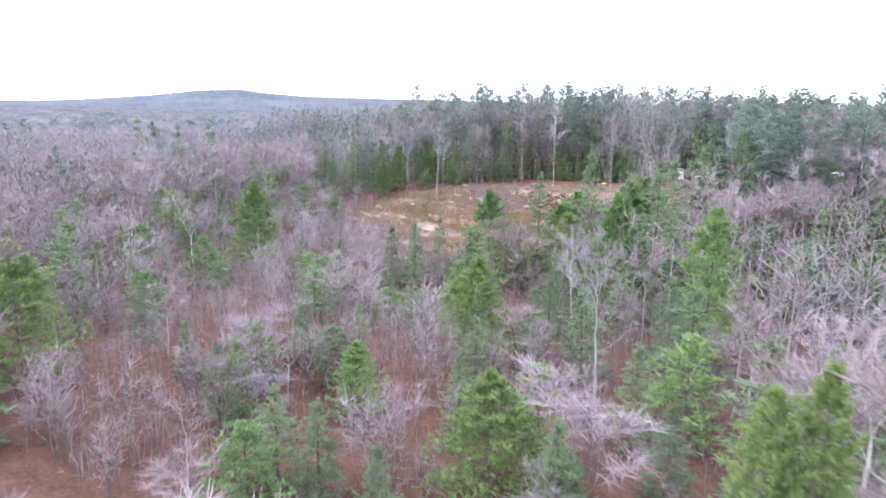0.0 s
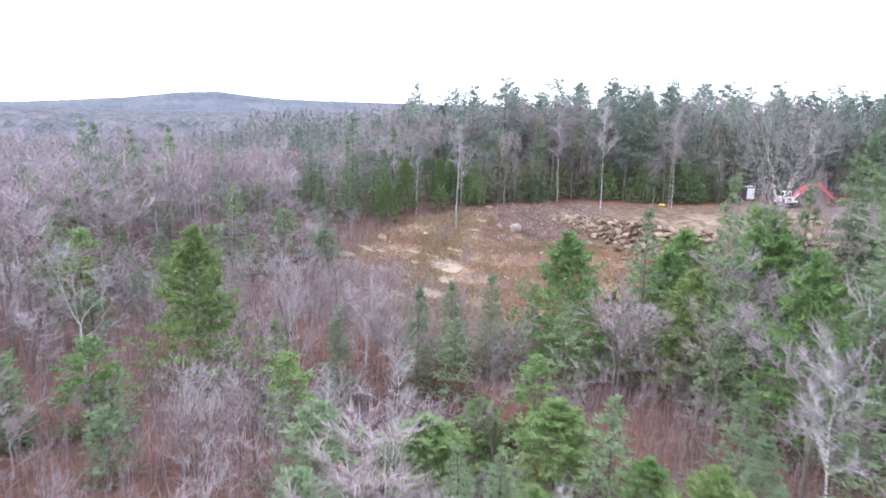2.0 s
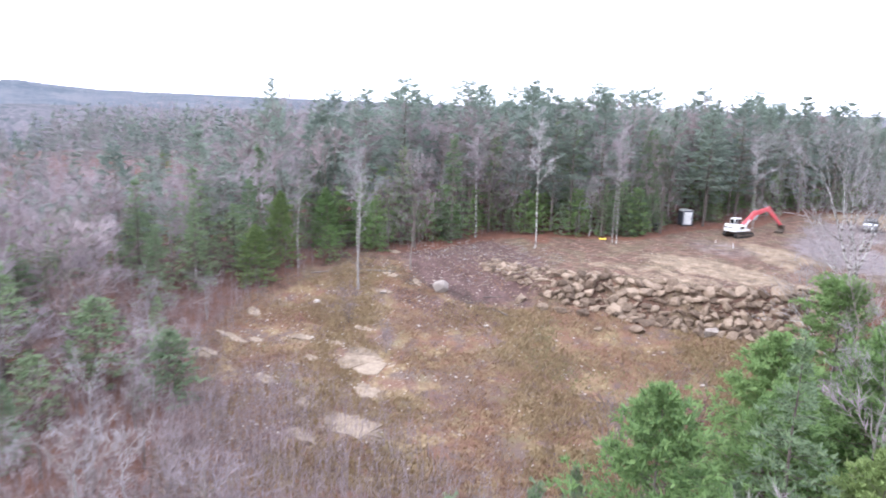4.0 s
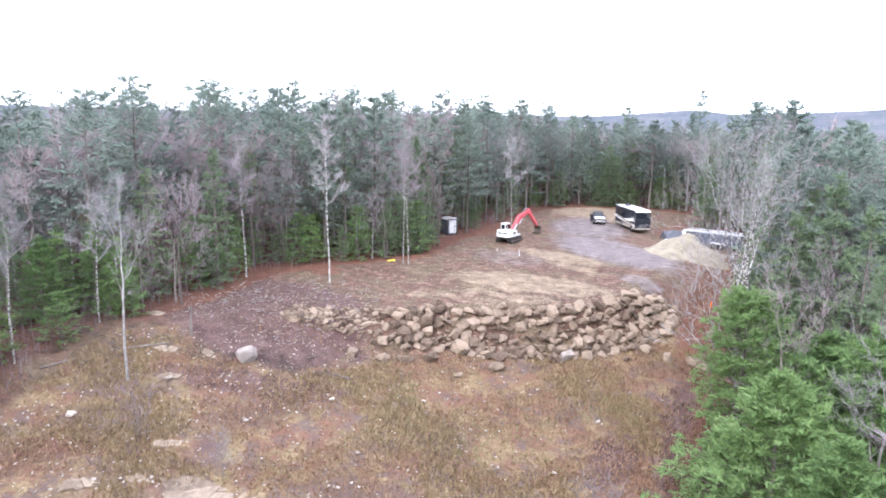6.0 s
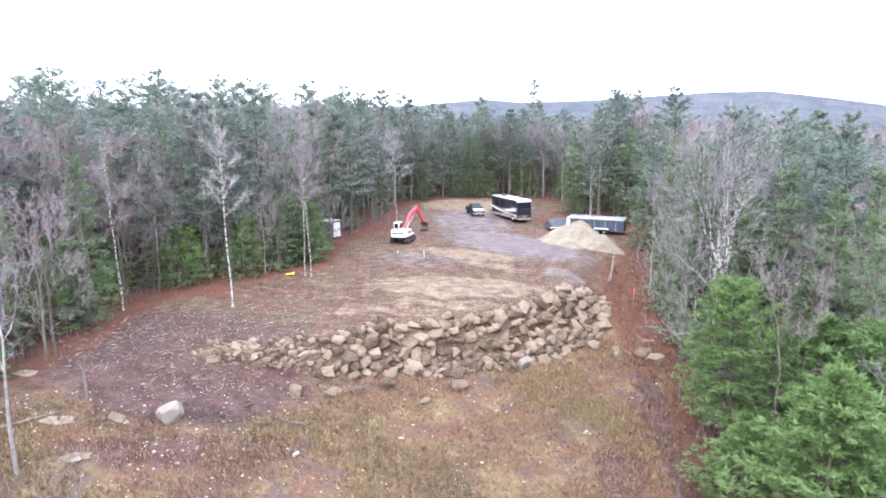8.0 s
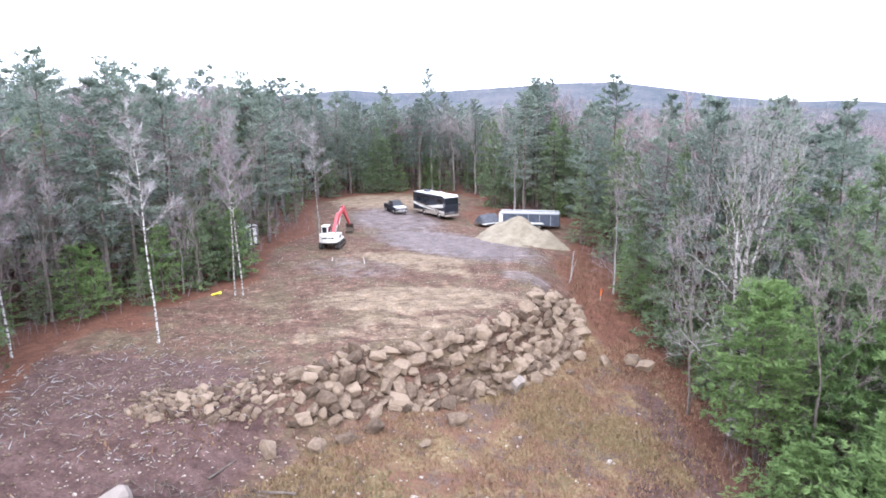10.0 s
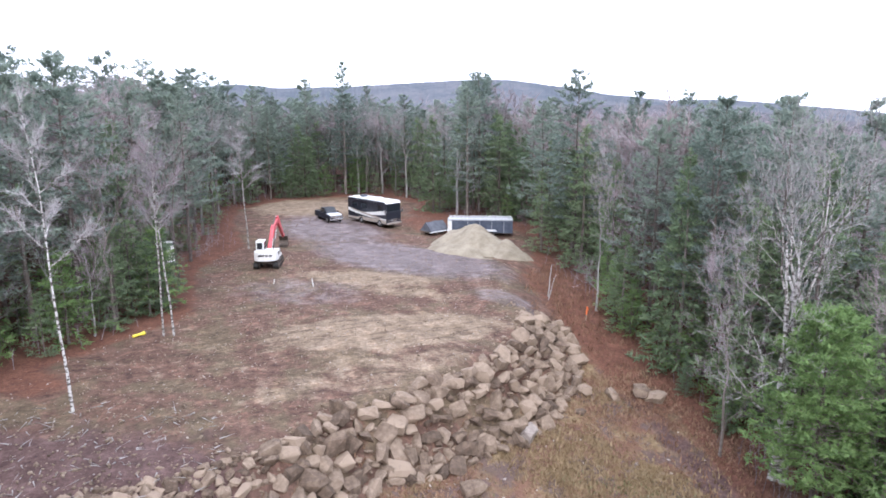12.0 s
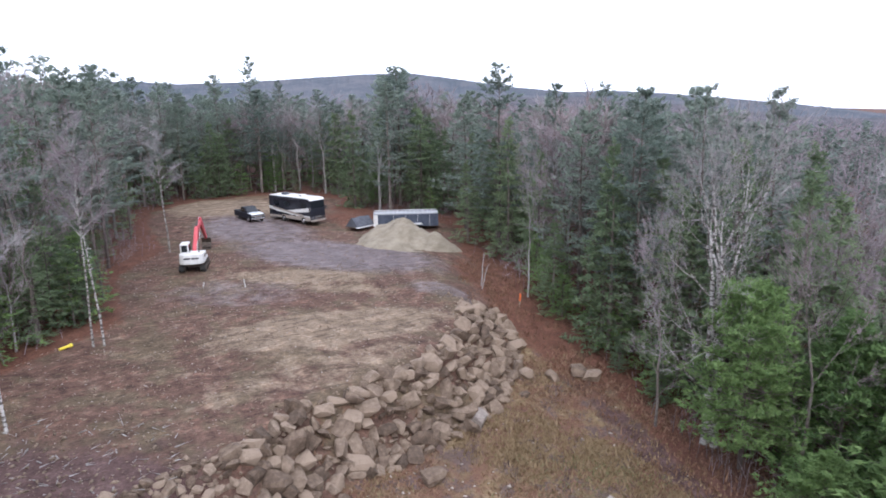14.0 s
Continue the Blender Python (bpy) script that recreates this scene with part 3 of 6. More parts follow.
def branchy(name, label, height, spread, stem, depth, twigs, trunk_r, bark_mat, twig_mat, stems=1, twig_len=0.7, twig_r=0.012, wide=34, lead=0.5):
    """A leafless tree that forks again and again into a rounded crown of fine twigs."""
    wood, limbs, fine, tips = Geo(), Geo(), Geo(), []

    def grow(at, way, length, r, d):
        end = at + way * length
        bow = Vector((rnd.gauss(0, 0.06), rnd.gauss(0, 0.06), rnd.gauss(0, 0.04))) * length
        midp = at.lerp(end, 0.5) + bow
        thin = r * (0.72 if d else 0.3)
        limbs.tube([at, midp, end], [r, (r + thin) * 0.5, thin], 5 if r > 0.06 else 3)
        if d <= 1:
            tips.append((at, midp, end, length))
        if d == 0:
            return
        turn = rnd.uniform(0, 6.28)
        u = way.orthogonal().normalized()
        v = way.cross(u)
        kids = 3 if rnd.random() < 0.4 else 2
        for k in range(kids):
            keep_on = k == 0 and rnd.random() < lead
            ang = radians(rnd.uniform(4, 14) if keep_on else rnd.uniform(0.65, 1.25) * wide)
            a = turn + 6.283 * k / kids + rnd.uniform(-0.4, 0.4)
            out = way * math.cos(ang) + (u * math.cos(a) + v * math.sin(a)) * math.sin(ang)
            out = (out + Vector((0, 0, 0.14))).normalized()
            grow(end, out, length * (rnd.uniform(0.8, 0.95) if keep_on else rnd.uniform(0.58, 0.85)), thin * (0.92 if keep_on else rnd.uniform(0.5, 0.72)), d - 1)
        if d > 1:
            a = rnd.uniform(0, 6.28)
            out = (way * 0.6 + (u * math.cos(a) + v * math.sin(a)) * 0.9 + Vector((0, 0, 0.2))).normalized()
            grow(midp, out, length * rnd.uniform(0.45, 0.7), thin * 0.42, d - 2)

    for s in range(stems):
        tilt = (rvec() * (0.1 if stems > 1 else 0.02) + Vector((0, 0, 1))).normalized()
        base = rvec() * (0.28 if stems > 1 else 0) - Vector((0, 0, 0.3))
        top = base + tilt * height * stem * rnd.uniform(0.9, 1.1)
        bend = base.lerp(top, 0.5) + rvec() * height * 0.008
        wood.tube([base, bend, top], [trunk_r, trunk_r * 0.88, trunk_r * 0.78], 7)
        for _ in range(int(3 * lead)):
            a = base.lerp(top, rnd.uniform(0.5, 0.95))
            grow(a, (rvec() + Vector((0, 0, 0.7))).normalized(), height * 0.12, trunk_r * 0.3, max(depth - 2, 1))
        grow(top, tilt, height * (1 - stem) * 0.3, trunk_r * 0.78, depth)
    total = sum(t[3] for t in tips)
    for at, midp, end, length in tips:
        for _ in range(max(2, int(twigs * length / total))):
            u = rnd.uniform(0.1, 1.0)
            p = at.lerp(midp, u * 2) if u < 0.5 else midp.lerp(end, u * 2 - 1)
            d = ((end - at).normalized() * 0.8 + Vector((rnd.gauss(0, 0.5), rnd.gauss(0, 0.5), rnd.gauss(0.25, 0.4)))).normalized()
            fine.spike(p, p + d * twig_len * rnd.uniform(0.5, 1.4), twig_r)
    tall = max(p.z for p in fine.v)
    reach = sorted(math.hypot(p.x, p.y) for p in fine.v)[int(len(fine.v) * 0.97)]
    for geo in (wood, limbs, fine):
        for p in geo.v:
            k = min(max(p.z / (height * stem), 0), 1)
            q = 1 + (spread * 0.5 / reach - 1) * k
            p.x, p.y, p.z = p.x * q, p.y * q, p.z * height / tall
    root_ob = new(name)
    root_ob.empty_display_size = 0.5
    part("trunk", wood, bark_mat, root_ob)
    tagged(part("branchwork", limbs, bark_mat, root_ob), kind="stuff")
    part("twig_crown", fine, twig_mat, root_ob)
    return tagged(root_ob, label, "tree")


used = set()


def plant(ob, x, y, turn=0.0, scale=1.0, squash=1.0, lean=(0, 0)):
    """Stands a tree on the ground: the first time the one that was built, then copies of it."""
    m = pose(x, y, land_at(x, y) - 0.12, lean[0], lean[1], turn) @ Matrix.Diagonal((scale * squash, scale * squash, scale, 1))
    if ob.name not in used:
        used.add(ob.name)
        ob.matrix_basis = m
        return ob
    keep = ob.matrix_basis.copy()
    ob.matrix_basis = Matrix()
    made = copy_thing(ob, m)
    ob.matrix_basis = keep
    return made


# each kind: trees in metres of height, first the full ones, then the sparer ones for the depth of the woods
P_LABEL, H_LABEL = "tall white pine with layered grey-green boughs", "dense green hemlock with drooping boughs"
Y_LABEL, M_LABEL = "young white pine, broad and bright green", "leafless maple with a haze of fine purplish twigs"
PINES = [(conifer("white_pine", P_LABEL, PINE, 20, w, s, 20, 5, 10, 7, 0.42, -0.02, 0.6, 0.22, 0.3, 0.16), 20) for w, s in ((9.6, 0.2), (8.6, 0.32), (10.4, 0.26))]
PINES_LITE = [(conifer("white_pine", P_LABEL, PINE, 20, w, s, 17, 5, 6, 5, 0.58, -0.02, 0.6, 0.22, 0.3, 0.14), 20) for w, s in ((9.8, 0.22), (8.8, 0.34), (10.6, 0.28))]
HEMLOCKS = [(conifer("hemlock", H_LABEL, HEMLOCK, 14, w, 0.06, 20, 6, 7, 6, 0.4, 0.2, 0.8, 0.18, 0.1), 14) for w in (6.2, 7.2, 6.6)]
HEMLOCKS_LITE = [(conifer("hemlock", H_LABEL, HEMLOCK, 14, w, 0.1, 13, 5, 5, 4, 0.74, 0.18, 0.7, 0.18, 0.1), 14) for w in (6.8, 7.8)]
UNDER = [(conifer("young_hemlock", "young hemlock with soft light green boughs under the trees", m, 7, w, 0.05, 13, 5, 6, 5, 0.38, 0.12, 0.65, 0.09, 0.15), 7) for m, w in ((HEMLOCK, 4.6), (FRESH_PINE, 4.2), (FRESH_PINE, 5.2))]
YOUNG = [(conifer("young_pine", Y_LABEL, m, 11, w, 0.04, 24, 7, 11, 9, 0.4, 0.08, 0.78, 0.16, 0.4), 11) for m, w in ((YELLOW_PINE, 12.5), (FRESH_PINE, 13.5), (YELLOW_PINE, 12.0))]
YOUNG_LITE = [(conifer("young_pine", Y_LABEL, m, 11, 9.0, 0.05, 14, 5, 5, 5, 0.68, 0.05, 0.68, 0.16, 0.4), 11) for m in (FRESH_PINE, HEMLOCK)]
BARES = [(branchy("maple_tree", M_LABEL, 16, w, 0.34, 5, 1150, 0.16, b, m, twig_len=0.75, twig_r=0.014, lead=0.75), 16) for b, m, w in ((BARK, TWIG, 7.5), (BARK, RED_TWIG, 8.5), (PALE_BARK, TWIG, 7.0), (BARK, GREY_TWIG, 8.0))]
BARES_LITE = [(branchy("maple_tree", M_LABEL, 16, w, 0.36, 4, 820, 0.14, b, m, twig_len=1.2, twig_r=0.03, lead=0.7), 16) for b, m, w in ((BARK, TWIG, 8.0), (BARK, RED_TWIG, 8.5), (PALE_BARK, RED_TWIG, 8.0), (BARK, TWIG, 9.0))]
BIRCHES_LITE = [(bare_tree("birch_tree", "leafless birch with a slim white trunk", 15, 5, 0.5, 8, 260, 0.09, BIRCH_BARK, GREY_TWIG, lean=0.04, twig_len=1.4, twig_r=0.025), 15)]
BIRCHES = [(bare_tree("birch_tree", "leafless birch with a slim white trunk", 15, 5, 0.48, 14, 900, 0.105, BIRCH_BARK, m, lean=0.04, twig_len=0.9, twig_r=0.012), 15) for m in (GREY_TWIG, TWIG, GREY_TWIG)]
GREY_TREES = [(branchy("grey_maple", "leafless pale grey maple with upswept twigs", 12, w, 0.25, 5, 1100, 0.15, PALE_BARK, GREY_TWIG, twig_len=0.6, twig_r=0.011, lead=0.5), 12) for w in (7.0, 6.2)]
MAUVE = (branchy("maple_tree", "leafless maple with a dense rounded mauve crown", 16, 9.0, 0.4, 5, 2200, 0.16, BARK, RED_TWIG, twig_len=0.75, twig_r=0.014, lead=0.6), 16)
BIG_CLUMP = (branchy("multi_stem_maple", "big leafless maple with several pale grey stems", 20, 11.0, 0.36, 6, 1300, 0.25, BIRCH_BARK, GREY_TWIG, stems=3, twig_len=0.6, twig_r=0.013, wide=31, lead=0.6), 20)
EDGE_PINE = (conifer("young_pine", "broad white pine with full fresh green boughs", FRESH_PINE, 12, 10.5, 0.2, 26, 7, 13, 9, 0.34, 0.05, 0.48, 0.2, 0.45), 12)
FORKED = (branchy("forked_maple", "leafless pale maple forked low above a slim trunk", 17, 6.5, 0.4, 5, 1300, 0.15, PALE_BARK, GREY_TWIG, twig_len=0.7, wide=26), 17)
DEAD = (branchy("dead_tree", "dark dead tree with crooked bare limbs", 10, 8.5, 0.3, 4, 260, 0.16, BARK, TWIG, wide=42), 10)
SHRUBS = [(bare_tree("bare_shrub", "bushy leafless shrub of many thin stems", 4.5, 3.6, 0.15, 5, 190, 0.03, b, m, stems=4, twig_len=0.8, lean=0.1, twig_r=0.015, rise=(0.9, 1.8)), 4.5) for b, m in ((BARK, TWIG), (BARK, TWIG), (BARK, RED_TWIG))]
SAPLINGS = [(branchy("mauve_maple", "low leafless maple with a dense mauve crown", 7, 5.6, 0.25, 4, 1000, 0.07, BARK, m, twig_len=0.6, twig_r=0.012, wide=32), 7) for m in (TWIG, RED_TWIG)]


# ---- the woods ----
# trees that can be told apart: kind, place, height of the top, width against the plan
hero_rnd = random.Random(5)


def hero(stock, x, y, top, squash=1.0, lean=(0, 0)):
    ob, h = stock
    s = (top - land_at(x, y)) / h
    heroes.append((x, y))
    return plant(ob, x, y, hero_rnd.uniform(0, 360), s, squash / max(s, 0.3) ** 0.35, lean)


heroes = []
for k, x, y, top, wide in ((0, 42.2, -58.7, 4.4, 0.75), (1, 47.3, -70.7, 1.5, 0.62), (0, 58.7, -69.1, 3.4, 0.85), (2, 71.4, -65.3, 7.4, 0.42), (2, 70.2, -66.2, 6.4, 0.5), (0, 38.6, -87.6, 7.3, 0.75), (1, 12.3, -37.0, 5.0, 0.85), (0, 9.2, -66.1, 7.0, 0.74), (1, 31.1, -33.7, 6.5, 0.7), (1, 26.0, -49.9, -1.6, 1.0), (1, 30.5, -55.5, -3.0, 0.9), (1, 18.1, -49.6, -4.6, 0.9), (1, 34.0, -51.5, -1.0, 0.8), (1, 20.8, -55.8, -3.4, 1.3), (1, 46.4, -38.0, 7.3, 0.62),
                           (1, 17.0, -14.0, 4.4, 0.9), (1, 12.6, -22.5, 4.3, 1.0), (1, 14.6, -27.2, 3.0, 0.9), (1, 18.5, -18.6, 6.1, 1.0), (1, 11.2, -16.5, -1.5, 1.0), (2, 20.0, -31.0, 3.0, 0.8), (0, -41.0, -22.8, 7.6, 0.6), (1, -42.5, -15.5, 7.4, 0.6), (0, -38.6, -27.5, 4.6, 0.7)):
    hero(YOUNG[k], x, y, top, wide)
for k, x, y, top, wide in ((1, 21.3, -28.8, 10.5, 0.9), (0, 30.8, -25.0, 10.3, 1.0), (1, 16.5, -32.5, 7.6, 0.9), (0, 22.4, 28.2, 14.8, 1.0), (1, 20.9, 20.5, 11.6, 1.1), (2, 17.0, 6.7, 10.9, 1.1), (0, 20.8, 34.5, 9.5, 1.0), (1, 16.4, 12.5, 6.0, 1.0), (1, -35.8, 12.6, 5.0, 1.0), (0, -41.5, -26.5, 9.3, 1.1), (2, -43.0, -12.9, 8.0, 1.2), (1, -24.5, 19.5, 8.0, 1.0), (1, 22.5, -9.5, 10.5, 1.1), (0, 19.5, -14.8, 9.5, 1.0), (1, -21.3, 23.2, 8.6, 1.0), (0, -21.8, 28.0, 9.4, 1.1), (0, 18.6, -1.0, 9.5, 1.1), (1, 20.3, -8.6, 12.0, 1.1), (2, 24.0, -2.5, 12.0, 1.1), (0, 19.5, 3.0, 12.5, 1.0), (0, 40.5, -52.0, 1.0, 1.1), (1, 45.0, -50.5, 1.8, 1.0), (2, 37.0, -47.5, 0.5, 1.1), (0, 34.0, -44.5, 1.6, 1.0), (1, 49.5, -46.5, 3.0, 1.0), (2, 5.0, -79.0, 2.5, 1.1), (0, 16.5, -83.0, 3.0, 1.1), (1, -8.0, -74.0, 3.5, 1.1), (2, 23.0, -87.0, 3.0, 1.0), (0, -41.0, -33.0, 7.5, 1.1), (1, -45.0, -31.0, 10.5, 1.1), (2, -39.0, -38.0, 5.5, 1.1), (0, -47.0, -22.0, 12.5, 1.1), (1, -44.5, -17.0, 9.0, 1.1), (2, -41.5, -10.5, 9.5, 1.0), (1, -48.0, -36.0, 9.0, 1.2), (2, 15.0, 2.5, -1.5, 1.0), (1, 14.6, -2.0, -2.2, 1.0), (0, 16.8, 5.6, 13.5, 1.0), (2, 19.4, -4.0, 13.8, 1.1), (0, 25.2, -5.6, 13.4, 1.1), (1, 34.4, -31.5, 10.4, 1.0), (1, 17.6, -0.6, 10.5, 1.1), (0, 63.0, -62.0, 2.0, 1.0), (2, 57.5, -58.5, 2.5, 1.0), (1, 67.5, -72.0, -0.5, 0.9)):
    hero(HEMLOCKS[k], x, y, top, wide)
for k, x, y, top, wide in ((0, 23.6, 39.5, 17.2, 1.0), (1, 28.5, 27.5, 18.4, 0.9), (2, 21.5, 8.5, 17.0, 1.1), (0, 32.0, 74.0, 22.0, 0.9), (1, 4.1, 92.8, 21.5, 1.0), (2, 20.8, 85.0, 18.5, 1.0), (0, 17.9, 100, 20.5, 0.9), (1, 24.0, 146, 28.0, 0.8), (2, -57, -6, 17.4, 1.0), (0, -52.0, -27.0, 14.5, 1.0), (1, -50.0, -12.0, 15.5, 1.0), (2, -56.0, -35.0, 12.0, 1.0), (0, -24, 74, 20.5, 1.0), (2, 30.0, 14.0, 16.5, 1.1), (1, 27.0, 2.0, 15.5, 1.0), (0, -111.5, 19.7, 23.5, 0.9), (1, 18.4, 4.4, 17.6, 0.95), (2, 21.2, 1.0, 17.4, 1.0), (0, 24.2, -3.2, 17.2, 1.0), (1, 27.5, 7.0, 17.6, 1.0)):
    hero(PINES[k], x, y, top, wide)
for x, y, top in ((-100, -55, 11.0), (-92, -62, 11.5), (-108, -46, 11.0), (-84, -50, 9.5), (-76, -58, 8.5), (-118, -62, 12.0), (-66, -45, 8.0)):
    hero(HEMLOCKS_LITE[hero_rnd.randrange(2)], x, y, top, 0.8)
hero(BIRCHES[0], -26.0, 5.4, 17.6, 0.85, (1, -2))
hero(BIRCHES[1], -20.6, 16.3, 16.8, 0.8, (0, 2))
hero(BIRCHES[2], -21.3, 16.4, 15.8, 0.8, (1, -3))
hero(FORKED, -31.3, -19.3, 14.0, 0.9)
for x, y, top in ((-38.7, -13.6, 11.0), (-39.0, -21.9, 12.0), (-35.4, 4.4, 15.5), (19.2, -57.0, 1.5), (40.0, -47.5, 5.0), (-12.4, 42.6, 15.0)):
    hero(BIRCHES[hero_rnd.randrange(3)], x, y, top, 1.0)
for k, x, y, top, wide in ((0, 8.4, -72.6, 7.6, 0.85), (1, 29.7, -70.3, 3.0, 0.75), (1, 24.5, -8.5, 11.0, 1.0)):
    hero(GREY_TREES[k], x, y, top, wide)
hero(BARES[2], 15.8, 15.6, 12.5, 0.8)
hero(BARES[1], 14.6, -13.2, 9.6, 0.9)
hero(BARES[0], 18.6, -11.0, 11.0, 1.0)
hero(GREY_TREES[1], 17.8, -21.5, 8.0, 1.0)
hero(BARES[1], 22.5, -15.5, 10.5, 1.0)
hero(BARES[0], -35.2, -7.2, 13.0, 0.9)
hero(BARES[0], 11.8, -4.4, 10.5, 0.7, (3, -4))
hero(BARES[1], 27.5, -37.5, 4.5, 1.2)
hero(BARES[1], -20.0, 27.5, 16.5, 0.8)
hero(BARES[1], -37.5, 9.5, 16.5, 1.0)
hero(BARES[0], -24.6, 18.9, 15.5, 0.9)
for x, y, top, wide in ((-40.5, -9.0, 6.5, 1.2), (-42.5, -13.5, 7.5, 1.25), (-38.0, -2.5, 7.0, 1.1), (-39.0, -17.5, 3.5, 1.2), (-37.0, 5.5, 5.5, 1.1), (-44.0, -5.0, 9.5, 1.1), (-33.2, 12.5, 6.5, 1.2), (-27.5, 17.0, 7.0, 1.2), (16.8, 8.0, 0.6, 1.1), (17.2, 4.6, 0.8, 1.2), (16.4, 11.2, 1.2, 1.1), (17.6, 1.0, 0.2, 1.2), (17.0, 14.6, 2.4, 1.1), (15.4, -1.6, -0.8, 1.1), (18.6, 18.0, 3.6, 1.0)):
    hero(UNDER[1 + hero_rnd.randrange(2)], x, y, top, wide)
for x, y, top, wide in ((-40.8, 2.5, 17.2, 1.0), (-46.0, -6.5, 16.4, 1.0), (-44.0, -14.2, 15.8, 0.9)):
    hero(MAUVE, x, y, top, wide)
hero(BIG_CLUMP, 13.6, -7.4, 19.0, 1.05)
hero(EDGE_PINE, 13.1, -10.2, 5.7, 0.9, (0, 2))
hero(DEAD, 0.4, -52.7, 3.0, 1.0)
hero(FORKED, 51.8, -55.8, 7.0, 1.1, (0, -6))

FLIGHT = [(84, -86.5), (53, -75), (21, -63), (4, -60), (-14, -48.5), (-23, -34)]


def off_flight(x, y):
    best = 1e9
    for (ax, ay), (bx, by) in zip(FLIGHT, FLIGHT[1:]):
        dx, dy = bx - ax, by - ay
        t = min(max(((x - ax) * dx + (y - ay) * dy) / (dx * dx + dy * dy), 0), 1)
        best = min(best, math.hypot(x - ax - t * dx, y - ay - t * dy))
    return best


def tall_at(x, y):
    """Height of the woods: tall round the pad, younger and lower to the south and west."""
    south = float(smooth01((-8 - y) / 22))
    west = float(smooth01((-50 - x) / 40) * smooth01((40 - y) / 50))
    east = max(float(smooth01((x - 24) / 26)) * 0.75, 0.5 * float(smooth01((x - 12) / 8) * smooth01((20 - y) / 20)))
    north = float(smooth01((y - 70) / 40)) * 0.45 * float(smooth01((x + 30) / 30))
    low = max(south, west, east, north)
    return 19.7 * (1 - low) + 11.5 * low


def in_woods(x, y):
    """The woods that lie round the clearing and under the way to it."""
    a = math.degrees(math.atan2(x - 86, y + 92))
    b = math.degrees(math.atan2(x + 12, y + 62))
    return -98 < a < 8 or -80 < b < 68


def scatter():
    wood = random.Random(21)
    spots, far = [], []
    for gy in range(-34, 82):
        for gx in range(-92, 62):
            step = 3.9
            x, y = gx * step + wood.uniform(-1.8, 1.8), gy * step + wood.uniform(-1.8, 1.8)
            if inside(x, y, CLEARING) or not in_woods(x, y) or (8 < x < 16.5 and -30 < y < -5):
                continue
            r = poly_distance(x, y, CLEARING)
            near_way = off_flight(x, y)
            r = min(r, max(near_way - 12, 0) + 6)
            if r < 1.0 or r > 260 or any((x - hx) ** 2 + (y - hy) ** 2 < (13 if hy < -35 else 5.5) for hx, hy in heroes):
                continue
            if r > 60 and wood.random() < min(0.6, (r - 60) / 110):
                continue
            spots.append((r, x, y, near_way))
    spots.sort()
    count = {}
    for r, x, y, near_way in spots:
        tall = tall_at(x, y) * wood.uniform(0.78, 1.12)
        low = tall_at(x, y) < 15
        roll = wood.random()
        if x > 13 and y < 4:
            kind = "hemlock" if roll < 0.26 else "young" if roll < 0.4 else "birch" if roll < 0.44 else "bare"
        elif x > 13 and y < 75:
            kind = "hemlock" if roll < 0.36 else "pine" if roll < 0.6 else "birch" if roll < 0.63 else "bare"
        elif low:
            kind = "hemlock" if roll < (0.2 if x < 5 else 0.14) else "young" if roll < 0.26 else "pine" if roll < 0.34 and x < -45 else "birch" if roll < 0.29 else "bare"
        elif y > 58 and -30 < x < 40:
            kind = "hemlock" if roll < 0.36 else "pine" if roll < 0.72 else "bare"
        else:
            kind = "hemlock" if roll < 0.23 else "pine" if roll < 0.56 else "birch" if roll < 0.59 else "bare"
        if kind == "hemlock":
            tall *= 0.72
        if kind == "young":
            tall *= 0.6
        if near_way < 16:
            tall = min(tall, wood.uniform(0.5, 3.0) - land_at(x, y))
        if tall < 2.5:
            continue
        close = r < 7
        if kind == "bare" and close and wood.random() < 0.25:
            kind = "grey"
        if count.get(kind, 0) >= 290 or r > 140:
            far.append((kind, x, y, tall))
            continue
        count[kind] = count.get(kind, 0) + 1
        stock = {"hemlock": HEMLOCKS if close else HEMLOCKS_LITE, "pine": PINES if close else PINES_LITE, "young": YOUNG_LITE, "bare": BARES if close else BARES_LITE, "birch": BIRCHES if close else BIRCHES_LITE, "grey": GREY_TREES}[kind]
        ob, h = wood.choice(stock)
        s = tall / h
        turn, wide = wood.uniform(0, 360), wood.uniform(0.9, 1.2)
        if kind in ("bare", "grey") and 10 < x < 40 and -60 < y < -32 and int(x * 7 + y * 3) % 3:
            continue
        if kind in ("bare", "grey") and x > 44 and near_way < 24 and int(x * 5 + y * 3) % 4:
            continue
        plant(ob, x, y, turn, s, wide / max(s, 0.4) ** 0.3)
    return far


FAR = scatter()


def scatter_understorey():
    """Young hemlocks and pines along the rim of the clearing."""
    g, n = random.Random(91), 0
    while n < 70:
        x, y = g.uniform(-62, 32), g.uniform(-14, 100)
        rim = poly_distance(x, y, CLEARING)
        if inside(x, y, CLEARING) or rim < 0.8 or rim > 9 or not in_woods(x, y) or (x > 0 and y < 40 and g.random() < 0.6):
            continue
        if any((x - a) ** 2 + (y - b) ** 2 < 2.5 for a, b in heroes) or (x < -16 and 34 < y < 42):
            continue
        ob, h = g.choice(UNDER)
        plant(ob, x, y, g.uniform(0, 360), g.uniform(2.2, 7.5) / h, g.uniform(0.9, 1.3))
        n += 1


scatter_understorey()


